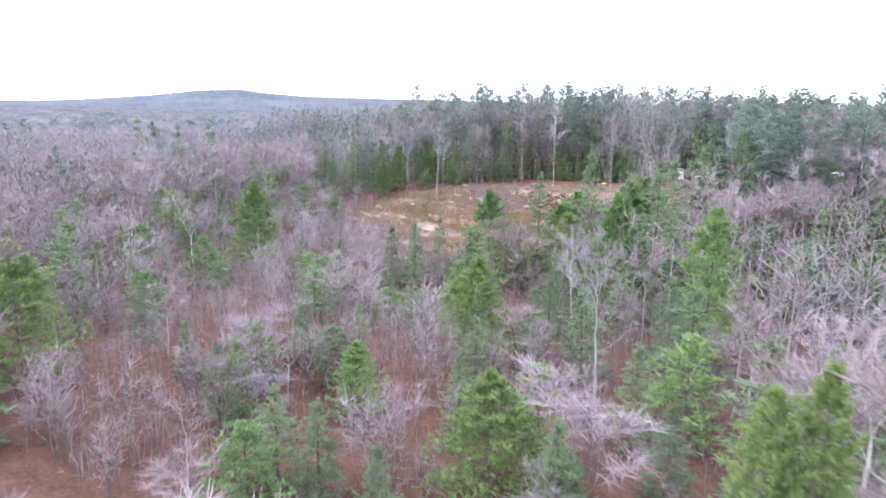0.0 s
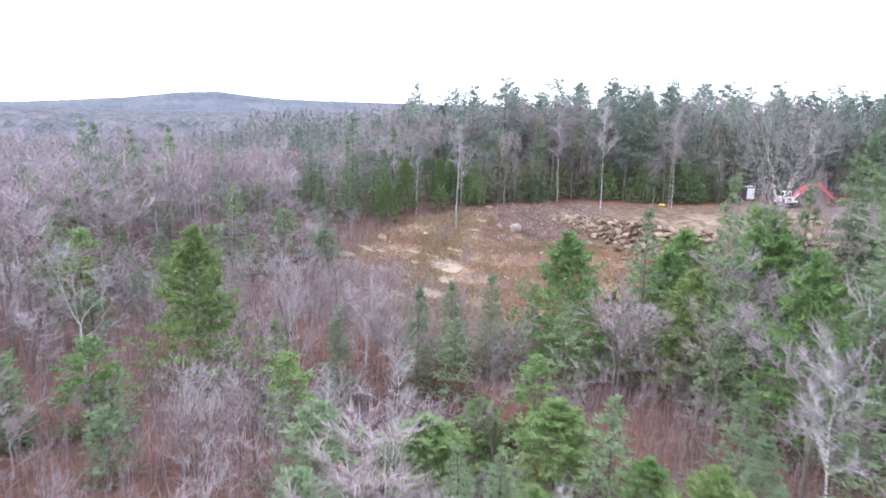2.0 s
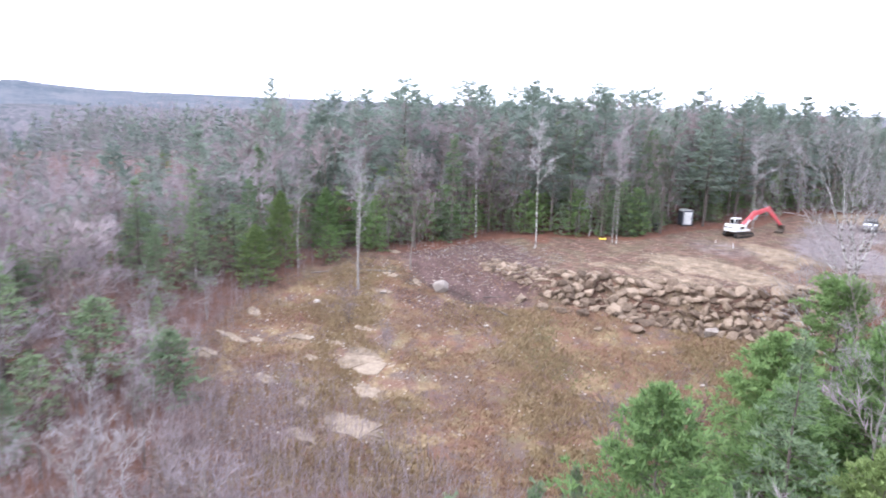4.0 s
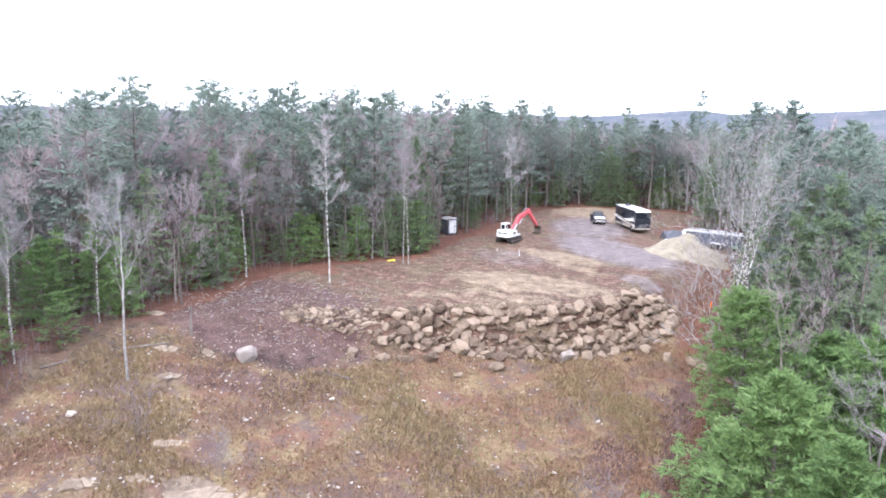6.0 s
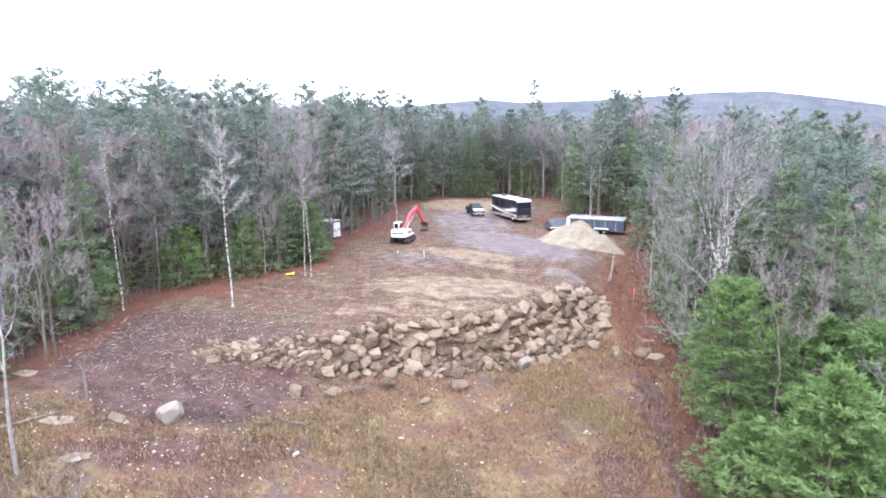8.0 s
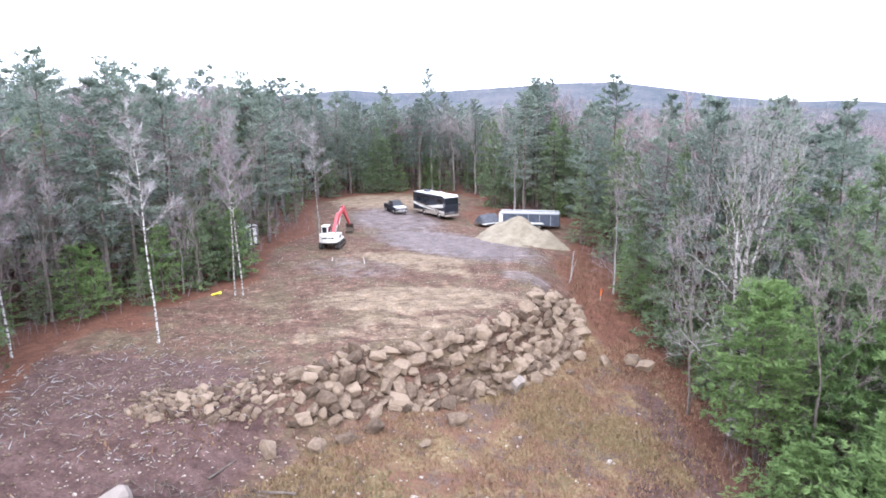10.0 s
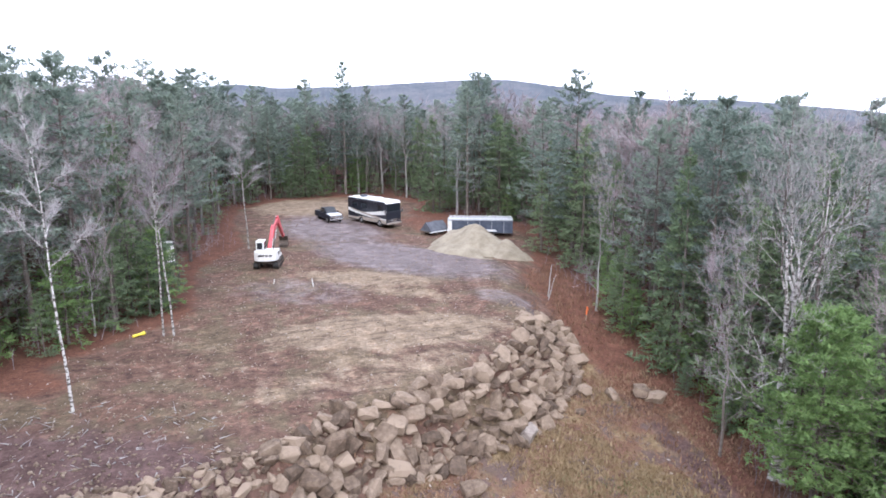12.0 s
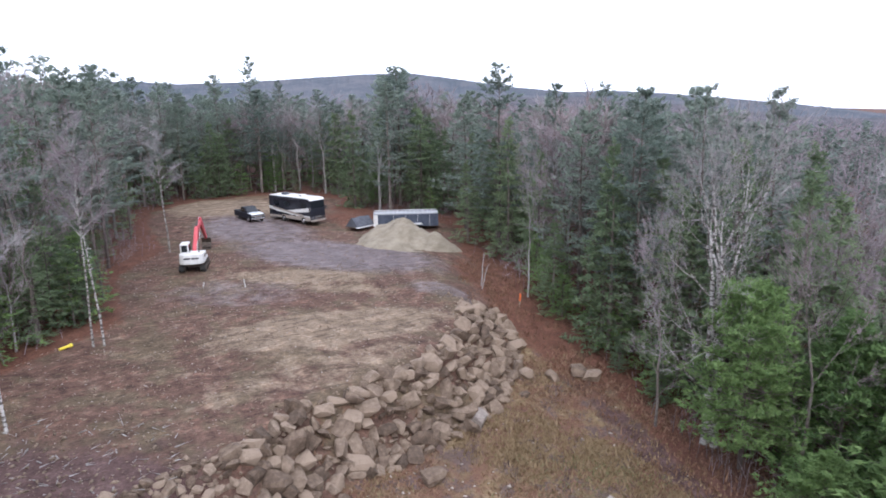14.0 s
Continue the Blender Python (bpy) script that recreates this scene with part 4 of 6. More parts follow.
def scatter_west():
    """A thick fringe of young evergreens along the west rim."""
    g, n = random.Random(92), 0
    while n < 46:
        x, y = g.uniform(-58, -19), g.uniform(-12, 34)
        rim = poly_distance(x, y, CLEARING)
        if inside(x, y, CLEARING) or rim < 0.6 or rim > 7:
            continue
        ob, h = g.choice(UNDER) if n % 2 else g.choice((BARES[2], BARES[3], GREY_TREES[0], BARES[1]))
        plant(ob, x, y, g.uniform(0, 360), (g.uniform(3.0, 8.0) if n % 2 else g.uniform(8, 14)) / h, g.uniform(0.9, 1.2))
        n += 1


scatter_west()


def scatter_shrubs():
    """Bushy undergrowth in the young woods to the south."""
    g, n = random.Random(77), 0
    while n < 230:
        x, y = g.uniform(-40, 82), g.uniform(-95, -24)
        if not in_woods(x, y) or (inside(x, y, CLEARING) and g.random() < 0.9) or off_flight(x, y) > 42 or any((x - a) ** 2 + (y - b) ** 2 < 10 for a, b in heroes):
            continue
        ob, h = g.choice(SHRUBS)
        s = g.uniform(0.55, 1.25)
        plant(ob, x, y, g.uniform(0, 360), s, g.uniform(0.9, 1.3))
        n += 1


scatter_shrubs()


def scatter_saplings():
    """Low grey maples under the start of the way."""
    g, n = random.Random(78), 0
    while n < 24:
        x, y = g.uniform(25, 80), g.uniform(-98, -48)
        if not in_woods(x, y) or off_flight(x, y) > 30 or (x < 44 and y > -64) or any((x - a) ** 2 + (y - b) ** 2 < 12 for a, b in heroes):
            continue
        ob, h = g.choice(SAPLINGS)
        plant(ob, x, y, g.uniform(0, 360), g.uniform(4.0, 7.0) / h, g.uniform(1.1, 1.5))
        n += 1


scatter_saplings()


def join_woods(name, label, kinds, mat, spiky):
    """The depth of the woods, too many to count, in one mesh."""
    far = np.array([(x, y, land_at(x, y), h) for k, x, y, h in FAR if k in kinds])
    if not len(far):
        return
    g = np.random.default_rng(9)
    A, B, R = [], [], []
    n = 40 if spiky else 48
    for x, y, z, h in far:
        if spiky:
            t = g.random(n) * 0.62 + 0.36
            a = np.stack([np.zeros(n), np.zeros(n), t * h], 1) + g.normal(0, 0.9, (n, 3)) * (1, 1, 0.5)
            b = a + np.stack([g.normal(0, 1.3, n), g.normal(0, 1.3, n), 0.7 + g.random(n) * 1.6], 1)
            r = np.full(n, 0.05)
            a[0], b[0], r[0] = (0, 0, -0.3), (0, 0, h), 0.16
        else:
            t = g.random(n) ** 0.8 * 0.82 + 0.16
            reach = (1 - t) ** 0.75 * h * 0.27 + 0.3
            ang = g.random(n) * 6.283
            u = g.random(n) * 0.7
            a = np.stack([np.cos(ang) * reach * u, np.sin(ang) * reach * u, t * h], 1)
            b = a + np.stack([np.cos(ang) * reach * 0.7, np.sin(ang) * reach * 0.7, g.normal(0.1, 0.35, n)], 1)
            r = 0.16 + g.random(n) * 0.22
            a[0], b[0], r[0] = (0, 0, -0.3), (0, 0, h), 0.18
        A.append(a + (x, y, z))
        B.append(b + (x, y, z))
        R.append(r)
    V, F = spikes(np.concatenate(A), np.concatenate(B), np.concatenate(R))
    tagged(new(name, quick_mesh(name, V, F, mat)), label, "woods", kind="stuff")


join_woods("pine_woods", "deep woods of grey-green pine and hemlock", ("pine", "hemlock", "young"), PINE, False)
join_woods("bare_woods", "deep woods of leafless purplish-grey crowns", ("bare", "birch", "grey"), TWIG, True)


# ---- undergrowth ----
def brush(name, label, mat, count, area, height, seed, keep, side=3):
    """Leafless saplings and brush: upright stems with a few side shoots."""
    g = np.random.default_rng(seed)
    (x0, x1), (y0, y1) = area
    xy = np.stack([g.uniform(x0, x1, count), g.uniform(y0, y1, count)], 1)
    rim = clearing_mask(xy[:, 0], xy[:, 1])
    xy = xy[keep(xy[:, 0], xy[:, 1], rim, g)]
    n = len(xy)
    z = land(xy[:, 0], xy[:, 1])
    h = height * g.uniform(0.45, 1.25, n)
    a = np.stack([xy[:, 0], xy[:, 1], z - 0.1], 1)
    b = a + np.stack([g.normal(0, 0.13, n) * h, g.normal(0, 0.13, n) * h, h], 1)
    A, B, R = [a], [b], [0.012 + 0.006 * h]
    for _ in range(side):
        t = g.uniform(0.25, 0.9, n)[:, None]
        p = a + (b - a) * t
        q = p + np.stack([g.normal(0, 0.22, n) * h, g.normal(0, 0.22, n) * h, g.uniform(0.12, 0.42, n) * h], 1)
        A.append(p)
        B.append(q)
        R.append(0.009 + 0.003 * h)
    V, F = spikes(np.concatenate(A), np.concatenate(B), np.concatenate(R))
    tagged(new(name, quick_mesh(name, V, F, mat)), label, "brush", kind="stuff")


brush("thicket", "thicket of leafless reddish saplings", THICKET, 13000, ((-45, 85), (-100, -28)), 2.4, 1, lambda x, y, rim, g: (rim < 1.5) & (rim > -60))
brush("young_thicket", "thin leafless saplings on the old clearing", RED_TWIG, 2600, ((-22, 8), (-49, -33)), 2.6, 2, lambda x, y, rim, g: (rim > -2) & (g.random(len(x)) < (-30 - y) / 14))
brush("grey_thicket", "grey leafless brush below the trees", THICKET, 15000, ((-60, 85), (-100, -5)), 2.8, 3, lambda x, y, rim, g: (rim < 0) & (rim > -45))
brush("forest_brush", "bare brown brush at the edge of the woods", TWIG, 7000, ((-75, 55), (-12, 110)), 2.2, 4, lambda x, y, rim, g: (rim < 0.3) & (rim > -28))


# ---- boulders and stones ----
def stone_material(name, dark, mid, light, vary=0.34):
    mat, nt, bsdf = node_mat(name, 0.9)
    info = nt.nodes.new("ShaderNodeObjectInfo")
    geo = nt.nodes.new("ShaderNodeNewGeometry")
    tone = maths(nt, "ADD", maths(nt, "MULTIPLY", info.outputs["Random"], vary), maths(nt, "MULTIPLY", geo.outputs["Random Per Island"], 0.12))
    f = maths(nt, "ADD", maths(nt, "MULTIPLY", noise_node(nt, 2.2, 9.0, 0.75), 0.85), tone)
    nt.links.new(ramp(nt, f, [(0.35, dark), (0.55, mid), (0.78, light)]), bsdf.inputs["Base Color"])
    bump(nt, bsdf, noise_node(nt, 5.0, 9.0, 0.75), 0.9, 0.1)
    return mat


STONE = stone_material("quarried_stone", (0.034, 0.024, 0.018), (0.124, 0.087, 0.063), (0.275, 0.207, 0.154))
PALE_STONE = stone_material("pale_stone", (0.17, 0.138, 0.118), (0.31, 0.262, 0.228), (0.48, 0.42, 0.37))
GREY_STONE = stone_material("weathered_boulder", (0.085, 0.067, 0.057), (0.172, 0.143, 0.126), (0.275, 0.236, 0.212))
BEDROCK = stone_material("bedrock", (0.08, 0.058, 0.043), (0.22, 0.167, 0.124), (0.35, 0.28, 0.215), 0.16)


def block_mesh(name, seed, mat):
    """A quarried boulder: the hull of scattered corners, split flat along a few faces."""
    g = random.Random(seed)
    bm = bmesh.new()
    dims = (g.uniform(0.6, 0.86), g.uniform(0.44, 0.62), g.uniform(0.36, 0.52))
    splits = [(Vector((g.gauss(0, 1), g.gauss(0, 1), g.gauss(0, 1))).normalized(), g.uniform(0.6, 0.84)) for _ in range(5)]
    for _ in range(22):
        d = Vector((g.gauss(0, 1), g.gauss(0, 1), g.gauss(0, 1))).normalized()
        d = Vector([math.copysign(abs(c) ** 0.55, c) for c in d]) * g.uniform(0.82, 1.0)
        for no, off in splits:
            d -= no * max(d.dot(no) - off, 0)
        bm.verts.new([c * k for c, k in zip(d, dims)])
    out = bmesh.ops.convex_hull(bm, input=bm.verts)
    bmesh.ops.delete(bm, geom=[v for v in out["geom_interior"] if isinstance(v, bmesh.types.BMVert)], context="VERTS")
    bmesh.ops.recalc_face_normals(bm, faces=bm.faces)
    me = bpy.data.meshes.new(name)
    bm.to_mesh(me)
    bm.free()
    me.materials.append(mat)
    return me


BLOCKS = [block_mesh("boulder", 40 + k, STONE) for k in range(18)]
PALE_BLOCKS = [block_mesh("boulder", 80 + k, PALE_STONE) for k in range(4)]


def worn_boulder_mesh(seed):
    """A weathered boulder: the hull of many points about a squat ball."""
    g = random.Random(seed)
    bm = bmesh.new()
    for _ in range(30):
        d = Vector((g.gauss(0, 1), g.gauss(0, 1), g.gauss(0, 1))).normalized()
        bm.verts.new(Vector((d.x * 0.56, d.y * 0.46, d.z * 0.4)) * g.uniform(0.86, 1.05))
    out = bmesh.ops.convex_hull(bm, input=bm.verts)
    bmesh.ops.delete(bm, geom=[v for v in out["geom_interior"] if isinstance(v, bmesh.types.BMVert)], context="VERTS")
    bmesh.ops.recalc_face_normals(bm, faces=bm.faces)
    me = bpy.data.meshes.new("boulder")
    bm.to_mesh(me)
    bm.free()
    me.materials.append(GREY_STONE)
    return me


PALE_BLOCKS.append(worn_boulder_mesh(7))
PALE_BLOCKS.append(worn_boulder_mesh(9))


def edge_point(u, off):
    """A point at the way u along the pad's brink and off metres beyond it, the pad's side positive."""
    pts = EDGE[3:12]
    seg = np.hypot(*np.diff(pts, axis=0).T)
    s = u * seg.sum()
    for k, L in enumerate(seg):
        if s <= L or k == len(seg) - 1:
            d = (pts[k + 1] - pts[k]) / L
            p = pts[k] + d * s
            return p[0] - d[1] * off, p[1] + d[0] * off
        s -= L


def boulder_wall():
    wall = tagged(new("boulder_wall"), "retaining slope of loose tan quarry boulders", "stone wall")
    g = random.Random(12)
    set_down, tries = [], 0
    while len(set_down) < 480 and tries < 16000:
        tries += 1
        u = g.uniform(0.0, 0.85)
        off = g.uniform(-0.6 - 2.1 * min(max((u - 0.12) / 0.25, 0), 1), 1.7)
        west = u < 0.2
        size = (g.uniform(1.0, 1.45) if tries < 260 else g.uniform(0.75, 1.25)) if tries < 2600 else g.uniform(0.4, 0.8)
        if west:
            size *= 0.6
            if g.random() < 0.45:
                continue
        if u > 0.79:
            off = g.uniform(-2.4, 0.4)
        x, y = edge_point(u, off)
        if any((x - a) ** 2 + (y - b) ** 2 < (0.3 * (size + s)) ** 2 for a, b, s in set_down):
            continue
        set_down.append((x, y, size))
        pale = g.random() < 0.004
        ob = new("boulder", g.choice(PALE_BLOCKS if pale else BLOCKS))
        ob.parent = wall
        ob.matrix_basis = pose(x, y, land_at(x, y) + size * (g.uniform(-0.1, 0.1) if west else g.uniform(0.0, 0.22)), g.gauss(14, 26), g.gauss(0, 24), g.uniform(0, 360)) @ Matrix.Diagonal((size, size, size * g.uniform(0.75, 1.05), 1))
    return wall


boulder_wall()


def lone_boulder(x, y, size, mat_pale=False, k=0, name="boulder_alone", label="tan angular boulder lying on the dry field", sink=0.22, turn=None, flat=1.0):
    ob = new(name, (PALE_BLOCKS if mat_pale else BLOCKS)[k])
    ob.matrix_basis = pose(x, y, land_at(x, y) + size * sink, 8, -6, turn if turn is not None else k * 47) @ Matrix.Diagonal((size, size, size * flat, 1))
    return tagged(ob, label, "boulder", group="loose boulders")


lone_boulder(-25.2, -12.7, 1.7, True, 5, sink=0.27, flat=1.35, label="large pale boulder at the foot of the dirt slope")
lone_boulder(-0.2, -0.4, 1.25, True, 1, label="pale square boulder at the foot of the stone slope")
for k, (x, y, s) in enumerate(((-5.85, -4.4, 1.2), (-11.4, -5.4, 1.3), (8.8, 3.2, 1.2), (11.2, 2.9, 1.5), (12.0, 2.2, 1.3), (11.7, 3.8, 1.2), (-3.3, -0.9, 1.3), (6.8, 3.9, 1.0), (-8.6, -7.2, 0.7), (-15.3, -7.5, 1.2), (-18.0, -7.6, 1.2), (5.0, 1.6, 0.7), (-13.4, -6.8, 1.0), (1.4, 1.2, 1.1))):
    lone_boulder(x, y, s, False, k)
for x, y, s in ((3.05, -9.2, 0.5), (-16.8, -14.7, 0.55), (-10.2, -12.0, 0.4), (-6.0, -14.0, 0.35), (-2.0, -6.4, 0.4), (5.5, -4.0, 0.4), (-28.8, -17.9, 0.7), (-31.5, -24.6, 0.8), (-12.5, -20.0, 0.4), (0.5, -17.0, 0.4), (-21.0, -20.0, 0.5)):
    lone_boulder(x, y, s * 0.75, True, int(abs(x) * 7) % 4, "field_stone", "small pale stone in the dry grass")


def rubble(name, label, count, area, sizes, seed, keep, mat):
    """Broken stone too small and too many to count: eight-faced chips."""
    g = np.random.default_rng(seed)
    (x0, x1), (y0, y1) = area
    x, y = g.uniform(x0, x1, count), g.uniform(y0, y1, count)
    ok = keep(x, y, edge_distance(x, y), clearing_mask(x, y), g)
    x, y = x[ok], y[ok]
    n = len(x)
    s = g.uniform(*sizes, n) * g.uniform(0.5, 1.2, n)
    base = np.array([(1, 0, 0), (-1, 0, 0), (0, 1, 0), (0, -1, 0), (0, 0, 0.7), (0, 0, -0.7)]) * 0.5
    V = base[None] * s[:, None, None] * g.uniform(0.55, 1.25, (n, 6, 3)) + g.normal(0, 0.12, (n, 6, 3)) * s[:, None, None]
    a = g.uniform(0, 6.28, n)[:, None]
    V = np.stack([V[..., 0] * np.cos(a) - V[..., 1] * np.sin(a), V[..., 0] * np.sin(a) + V[..., 1] * np.cos(a), V[..., 2]], -1)
    V = V + np.stack([x, y, land(x, y) + s * 0.12], -1)[:, None]
    F = np.array([(0, 2, 4), (2, 1, 4), (1, 3, 4), (3, 0, 4), (2, 0, 5), (1, 2, 5), (3, 1, 5), (0, 3, 5)])
    F = F[None] + np.arange(n)[:, None, None] * 6
    tagged(new(name, quick_mesh(name, V.reshape(-1, 3), F.reshape(-1, 3), mat)), label, "rubble", kind="stuff")


rubble("slope_rubble", "pale stone chips strewn over the dirt slope", 6000, ((-42, -12), (-17, 12)), (0.06, 0.3), 31, lambda x, y, d, rim, g: (rim > 1) & (np.hypot((x + 28) / 13, (y + 4) / 11) < g.uniform(0.3, 1.1, len(x))), BEDROCK)
rubble("wall_rubble", "broken stone between the boulders", 2600, ((-28, 9.5), (-10, 14)), (0.1, 0.4), 32, lambda x, y, d, rim, g: (np.abs(d) < 2.6) & (rim > 0), STONE)
rubble("field_rubble", "small stones scattered on the old field", 7000, ((-38, 12), (-46, 0)), (0.05, 0.28), 33, lambda x, y, d, rim, g: (d < -2.5) & (rim > 1) & (g.random(len(x)) < np.clip((-x + 6) / 34, 0.08, 0.9)), PALE_STONE)
rubble("pad_stones", "gravel and clods on the bare pad", 6500, ((-26, 16), (0, 60)), (0.05, 0.22), 34, lambda x, y, d, rim, g: (d > 1.5) & (rim > 1), STONE)
rubble("pad_chips", "small pale stone chips on the bare pad", 3000, ((-30, 14), (-4, 45)), (0.05, 0.16), 35, lambda x, y, d, rim, g: (d > 1.0) & (rim > 1), PALE_STONE)


SLABS = []


def outcrop(x, y, rx, ry, turn, seed, cuts=3):
    """Flat bedrock that breaks the turf: a jagged plate, split along a few cracks."""
    g = random.Random(seed)
    SLABS.append((x, y, rx, ry, turn))
    e = 1.2
    gx, gy = (land_at(x + e, y) - land_at(x - e, y)) / (2 * e), (land_at(x, y + e) - land_at(x, y - e)) / (2 * e)
    root = tagged(new("bedrock_outcrop"), "flat pale bedrock slab breaking through dry turf", "rock", group="bedrock slabs")
    root.matrix_basis = pose(x, y, land_at(x, y) - 0.06, math.degrees(math.atan(gy)), -math.degrees(math.atan(gx)), 0) @ pose(0, 0, 0, 0, 0, turn)
    n = 30
    ring, reach = [], [g.uniform(0.66, 1.08) for _ in range(10)]
    for i in range(n):
        a = 6.283 * (i + g.uniform(-0.4, 0.4)) / n
        r = (reach[i // 3] * (3 - i % 3) + reach[(i // 3 + 1) % 10] * (i % 3)) / 3 * g.uniform(0.78, 1.14)
        ring.append((math.cos(a) * rx * r, math.sin(a) * ry * r))
    bm = bmesh.new()
    top = [bm.verts.new((a, b, 0.14)) for a, b in ring]
    face = bm.faces.new(top)
    out = bmesh.ops.extrude_face_region(bm, geom=[face])
    for v in out["geom"]:
        if isinstance(v, bmesh.types.BMVert):
            v.co.z = -0.5
            v.co.x *= 1.06
            v.co.y *= 1.06
    bmesh.ops.recalc_face_normals(bm, faces=bm.faces)
    pieces = [bm]
    for c in range(cuts):
        big = max(pieces, key=lambda m: max(v.co.x for v in m.verts) - min(v.co.x for v in m.verts) + max(v.co.y for v in m.verts) - min(v.co.y for v in m.verts))
        xs_, ys_ = [v.co.x for v in big.verts], [v.co.y for v in big.verts]
        mid_ = Vector(((max(xs_) + min(xs_)) / 2 + g.uniform(-0.3, 0.3) * (max(xs_) - min(xs_)), (max(ys_) + min(ys_)) / 2 + g.uniform(-0.3, 0.3) * (max(ys_) - min(ys_)), 0))
        wide = max(xs_) - min(xs_) > max(ys_) - min(ys_)
        no = Vector((1, g.uniform(-0.6, 0.6), 0) if wide else (g.uniform(-0.6, 0.6), 1, 0)).normalized()
        other = big.copy()
        for m, sign in ((big, 1), (other, -1)):
            bmesh.ops.bisect_plane(m, geom=m.verts[:] + m.edges[:] + m.faces[:], plane_co=mid_ + no * 0.014 * sign, plane_no=no * sign, clear_inner=True)
            bmesh.ops.holes_fill(m, edges=[q for q in m.edges if q.is_boundary])
        pieces.append(other)
    for m in pieces:
        if not m.faces:
            m.free()
            continue
        dz = g.uniform(-0.05, 0.05)
        tilt = g.uniform(-0.02, 0.02)
        for v in m.verts:
            v.co.z += dz + tilt * v.co.x
        bmesh.ops.bevel(m, geom=[q for q in m.edges if q.calc_face_angle(0) > 0.6], offset=0.05, segments=1, affect="EDGES", clamp_overlap=True)
        bmesh.ops.triangulate(m, faces=m.faces)
        bmesh.ops.subdivide_edges(m, edges=[q for q in m.edges if q.calc_length() > 0.9], cuts=2)
        for v in m.verts:
            if v.co.z > 0:
                v.co.z += 0.09 * noise.noise(v.co * 1.1 + Vector((x, y, 0))) + 0.03 * noise.noise(v.co * 4)
        bmesh.ops.triangulate(m, faces=m.faces)
        me = bpy.data.meshes.new("slab")
        m.to_mesh(me)
        m.free()
        me.materials.append(BEDROCK)
        part("slab", me, None, root)
    return root


for k, (x, y, rx, ry, turn, cuts) in enumerate((
    (-18.6, -28.2, 4.3, 2.1, 12, 5), (-15.2, -31.2, 2.0, 1.1, -20, 3), (-11.8, -35.8, 3.0, 1.6, 20, 4),
    (-28.3, -39.3, 1.9, 1.2, 35, 3), (-21.6, -36.8, 1.4, 0.8, 5, 2), (-29.2, -35.4, 2.0, 0.45, 15, 2),
    (-26.0, -30.2, 1.2, 0.7, 50, 2), (-12.5, -39.3, 1.5, 0.8, 10, 2), (-27.8, -33.9, 0.8, 0.5, 40, 1),
    (-33.0, -31.0, 1.3, 0.7, -15, 1), (-36.0, -10.0, 1.1, 0.5, 10, 1), (-31.5, -14.5, 1.3, 0.55, 8, 1),
    (-28.3, -13.4, 0.9, 0.45, -12, 1), (-29.0, -17.5, 1.1, 0.5, 20, 1), (-24.0, -24.5, 1.0, 0.5, 30, 1),
    (-22.6, -31.6, 0.9, 0.5, 15, 1), (-16.6, -36.4, 1.0, 0.55, -30, 1), (-23.4, -28.2, 0.8, 0.4, 5, 1),
)):
    outcrop(x, y, rx, ry, turn, 3 + k, cuts)

# ---- dry grass ----
STRAW = leafy("dry_grass", (0.155, 0.103, 0.058), (0.245, 0.176, 0.101), (0.335, 0.258, 0.161), 0.9)
RUST = leafy("rusty_weeds", (0.12, 0.066, 0.044), (0.192, 0.112, 0.072), (0.262, 0.168, 0.11), 0.9)
GREEN_GRASS = leafy("green_grass", (0.115, 0.112, 0.054), (0.185, 0.173, 0.088), (0.255, 0.225, 0.13), 0.9)


def grass(name, label, mat, count, area, height, seed, keep, clump=5):
    g = np.random.default_rng(seed)
    (x0, x1), (y0, y1) = area
    x, y = g.uniform(x0, x1, count), g.uniform(y0, y1, count)
    patch = np.sin(x * 0.55 + seed) * np.cos(y * 0.48 + seed * 2) + np.sin(x * 0.21 + y * 0.3 + seed * 3)
    strip = np.abs(x - 9.2 - 0.09 * (y + 12)) < 2.0
    keep_off = strip & (g.random(count) < 0.85) & (y < 0)
    patch = np.where(keep_off, -9.0, patch)
    ok = keep(x, y, edge_distance(x, y), clearing_mask(x, y), patch, g)
    for cx, cy, rx, ry, turn in SLABS:
        ok &= blob(x, y, cx, cy, rx * 1.05, ry * 1.05, turn) < 0.4
    x, y = np.repeat(x[ok], clump), np.repeat(y[ok], clump)
    n = len(x)
    x, y = x + g.normal(0, 0.4, n), y + g.normal(0, 0.4, n)
    z = land(x, y)
    h = height * g.uniform(0.5, 1.3, n)
    a = g.uniform(0, 6.28, n)
    w = 0.04 + 0.045 * g.random(n)
    p = np.stack([x, y, z - 0.03], 1)
    side = np.stack([np.cos(a) * w, np.sin(a) * w, np.zeros(n)], 1)
    tip = p + np.stack([g.normal(0, 0.35, n) * h, g.normal(0, 0.35, n) * h, h], 1)
    V = np.stack([p - side, p + side, tip], 1).reshape(-1, 3)
    tagged(new(name, quick_mesh(name, V, np.arange(3 * n).reshape(-1, 3), mat)), label, "grass", kind="stuff")


def off_slope(x, y):
    return np.hypot((x + 27) / 12, (y + 5) / 8) > 1


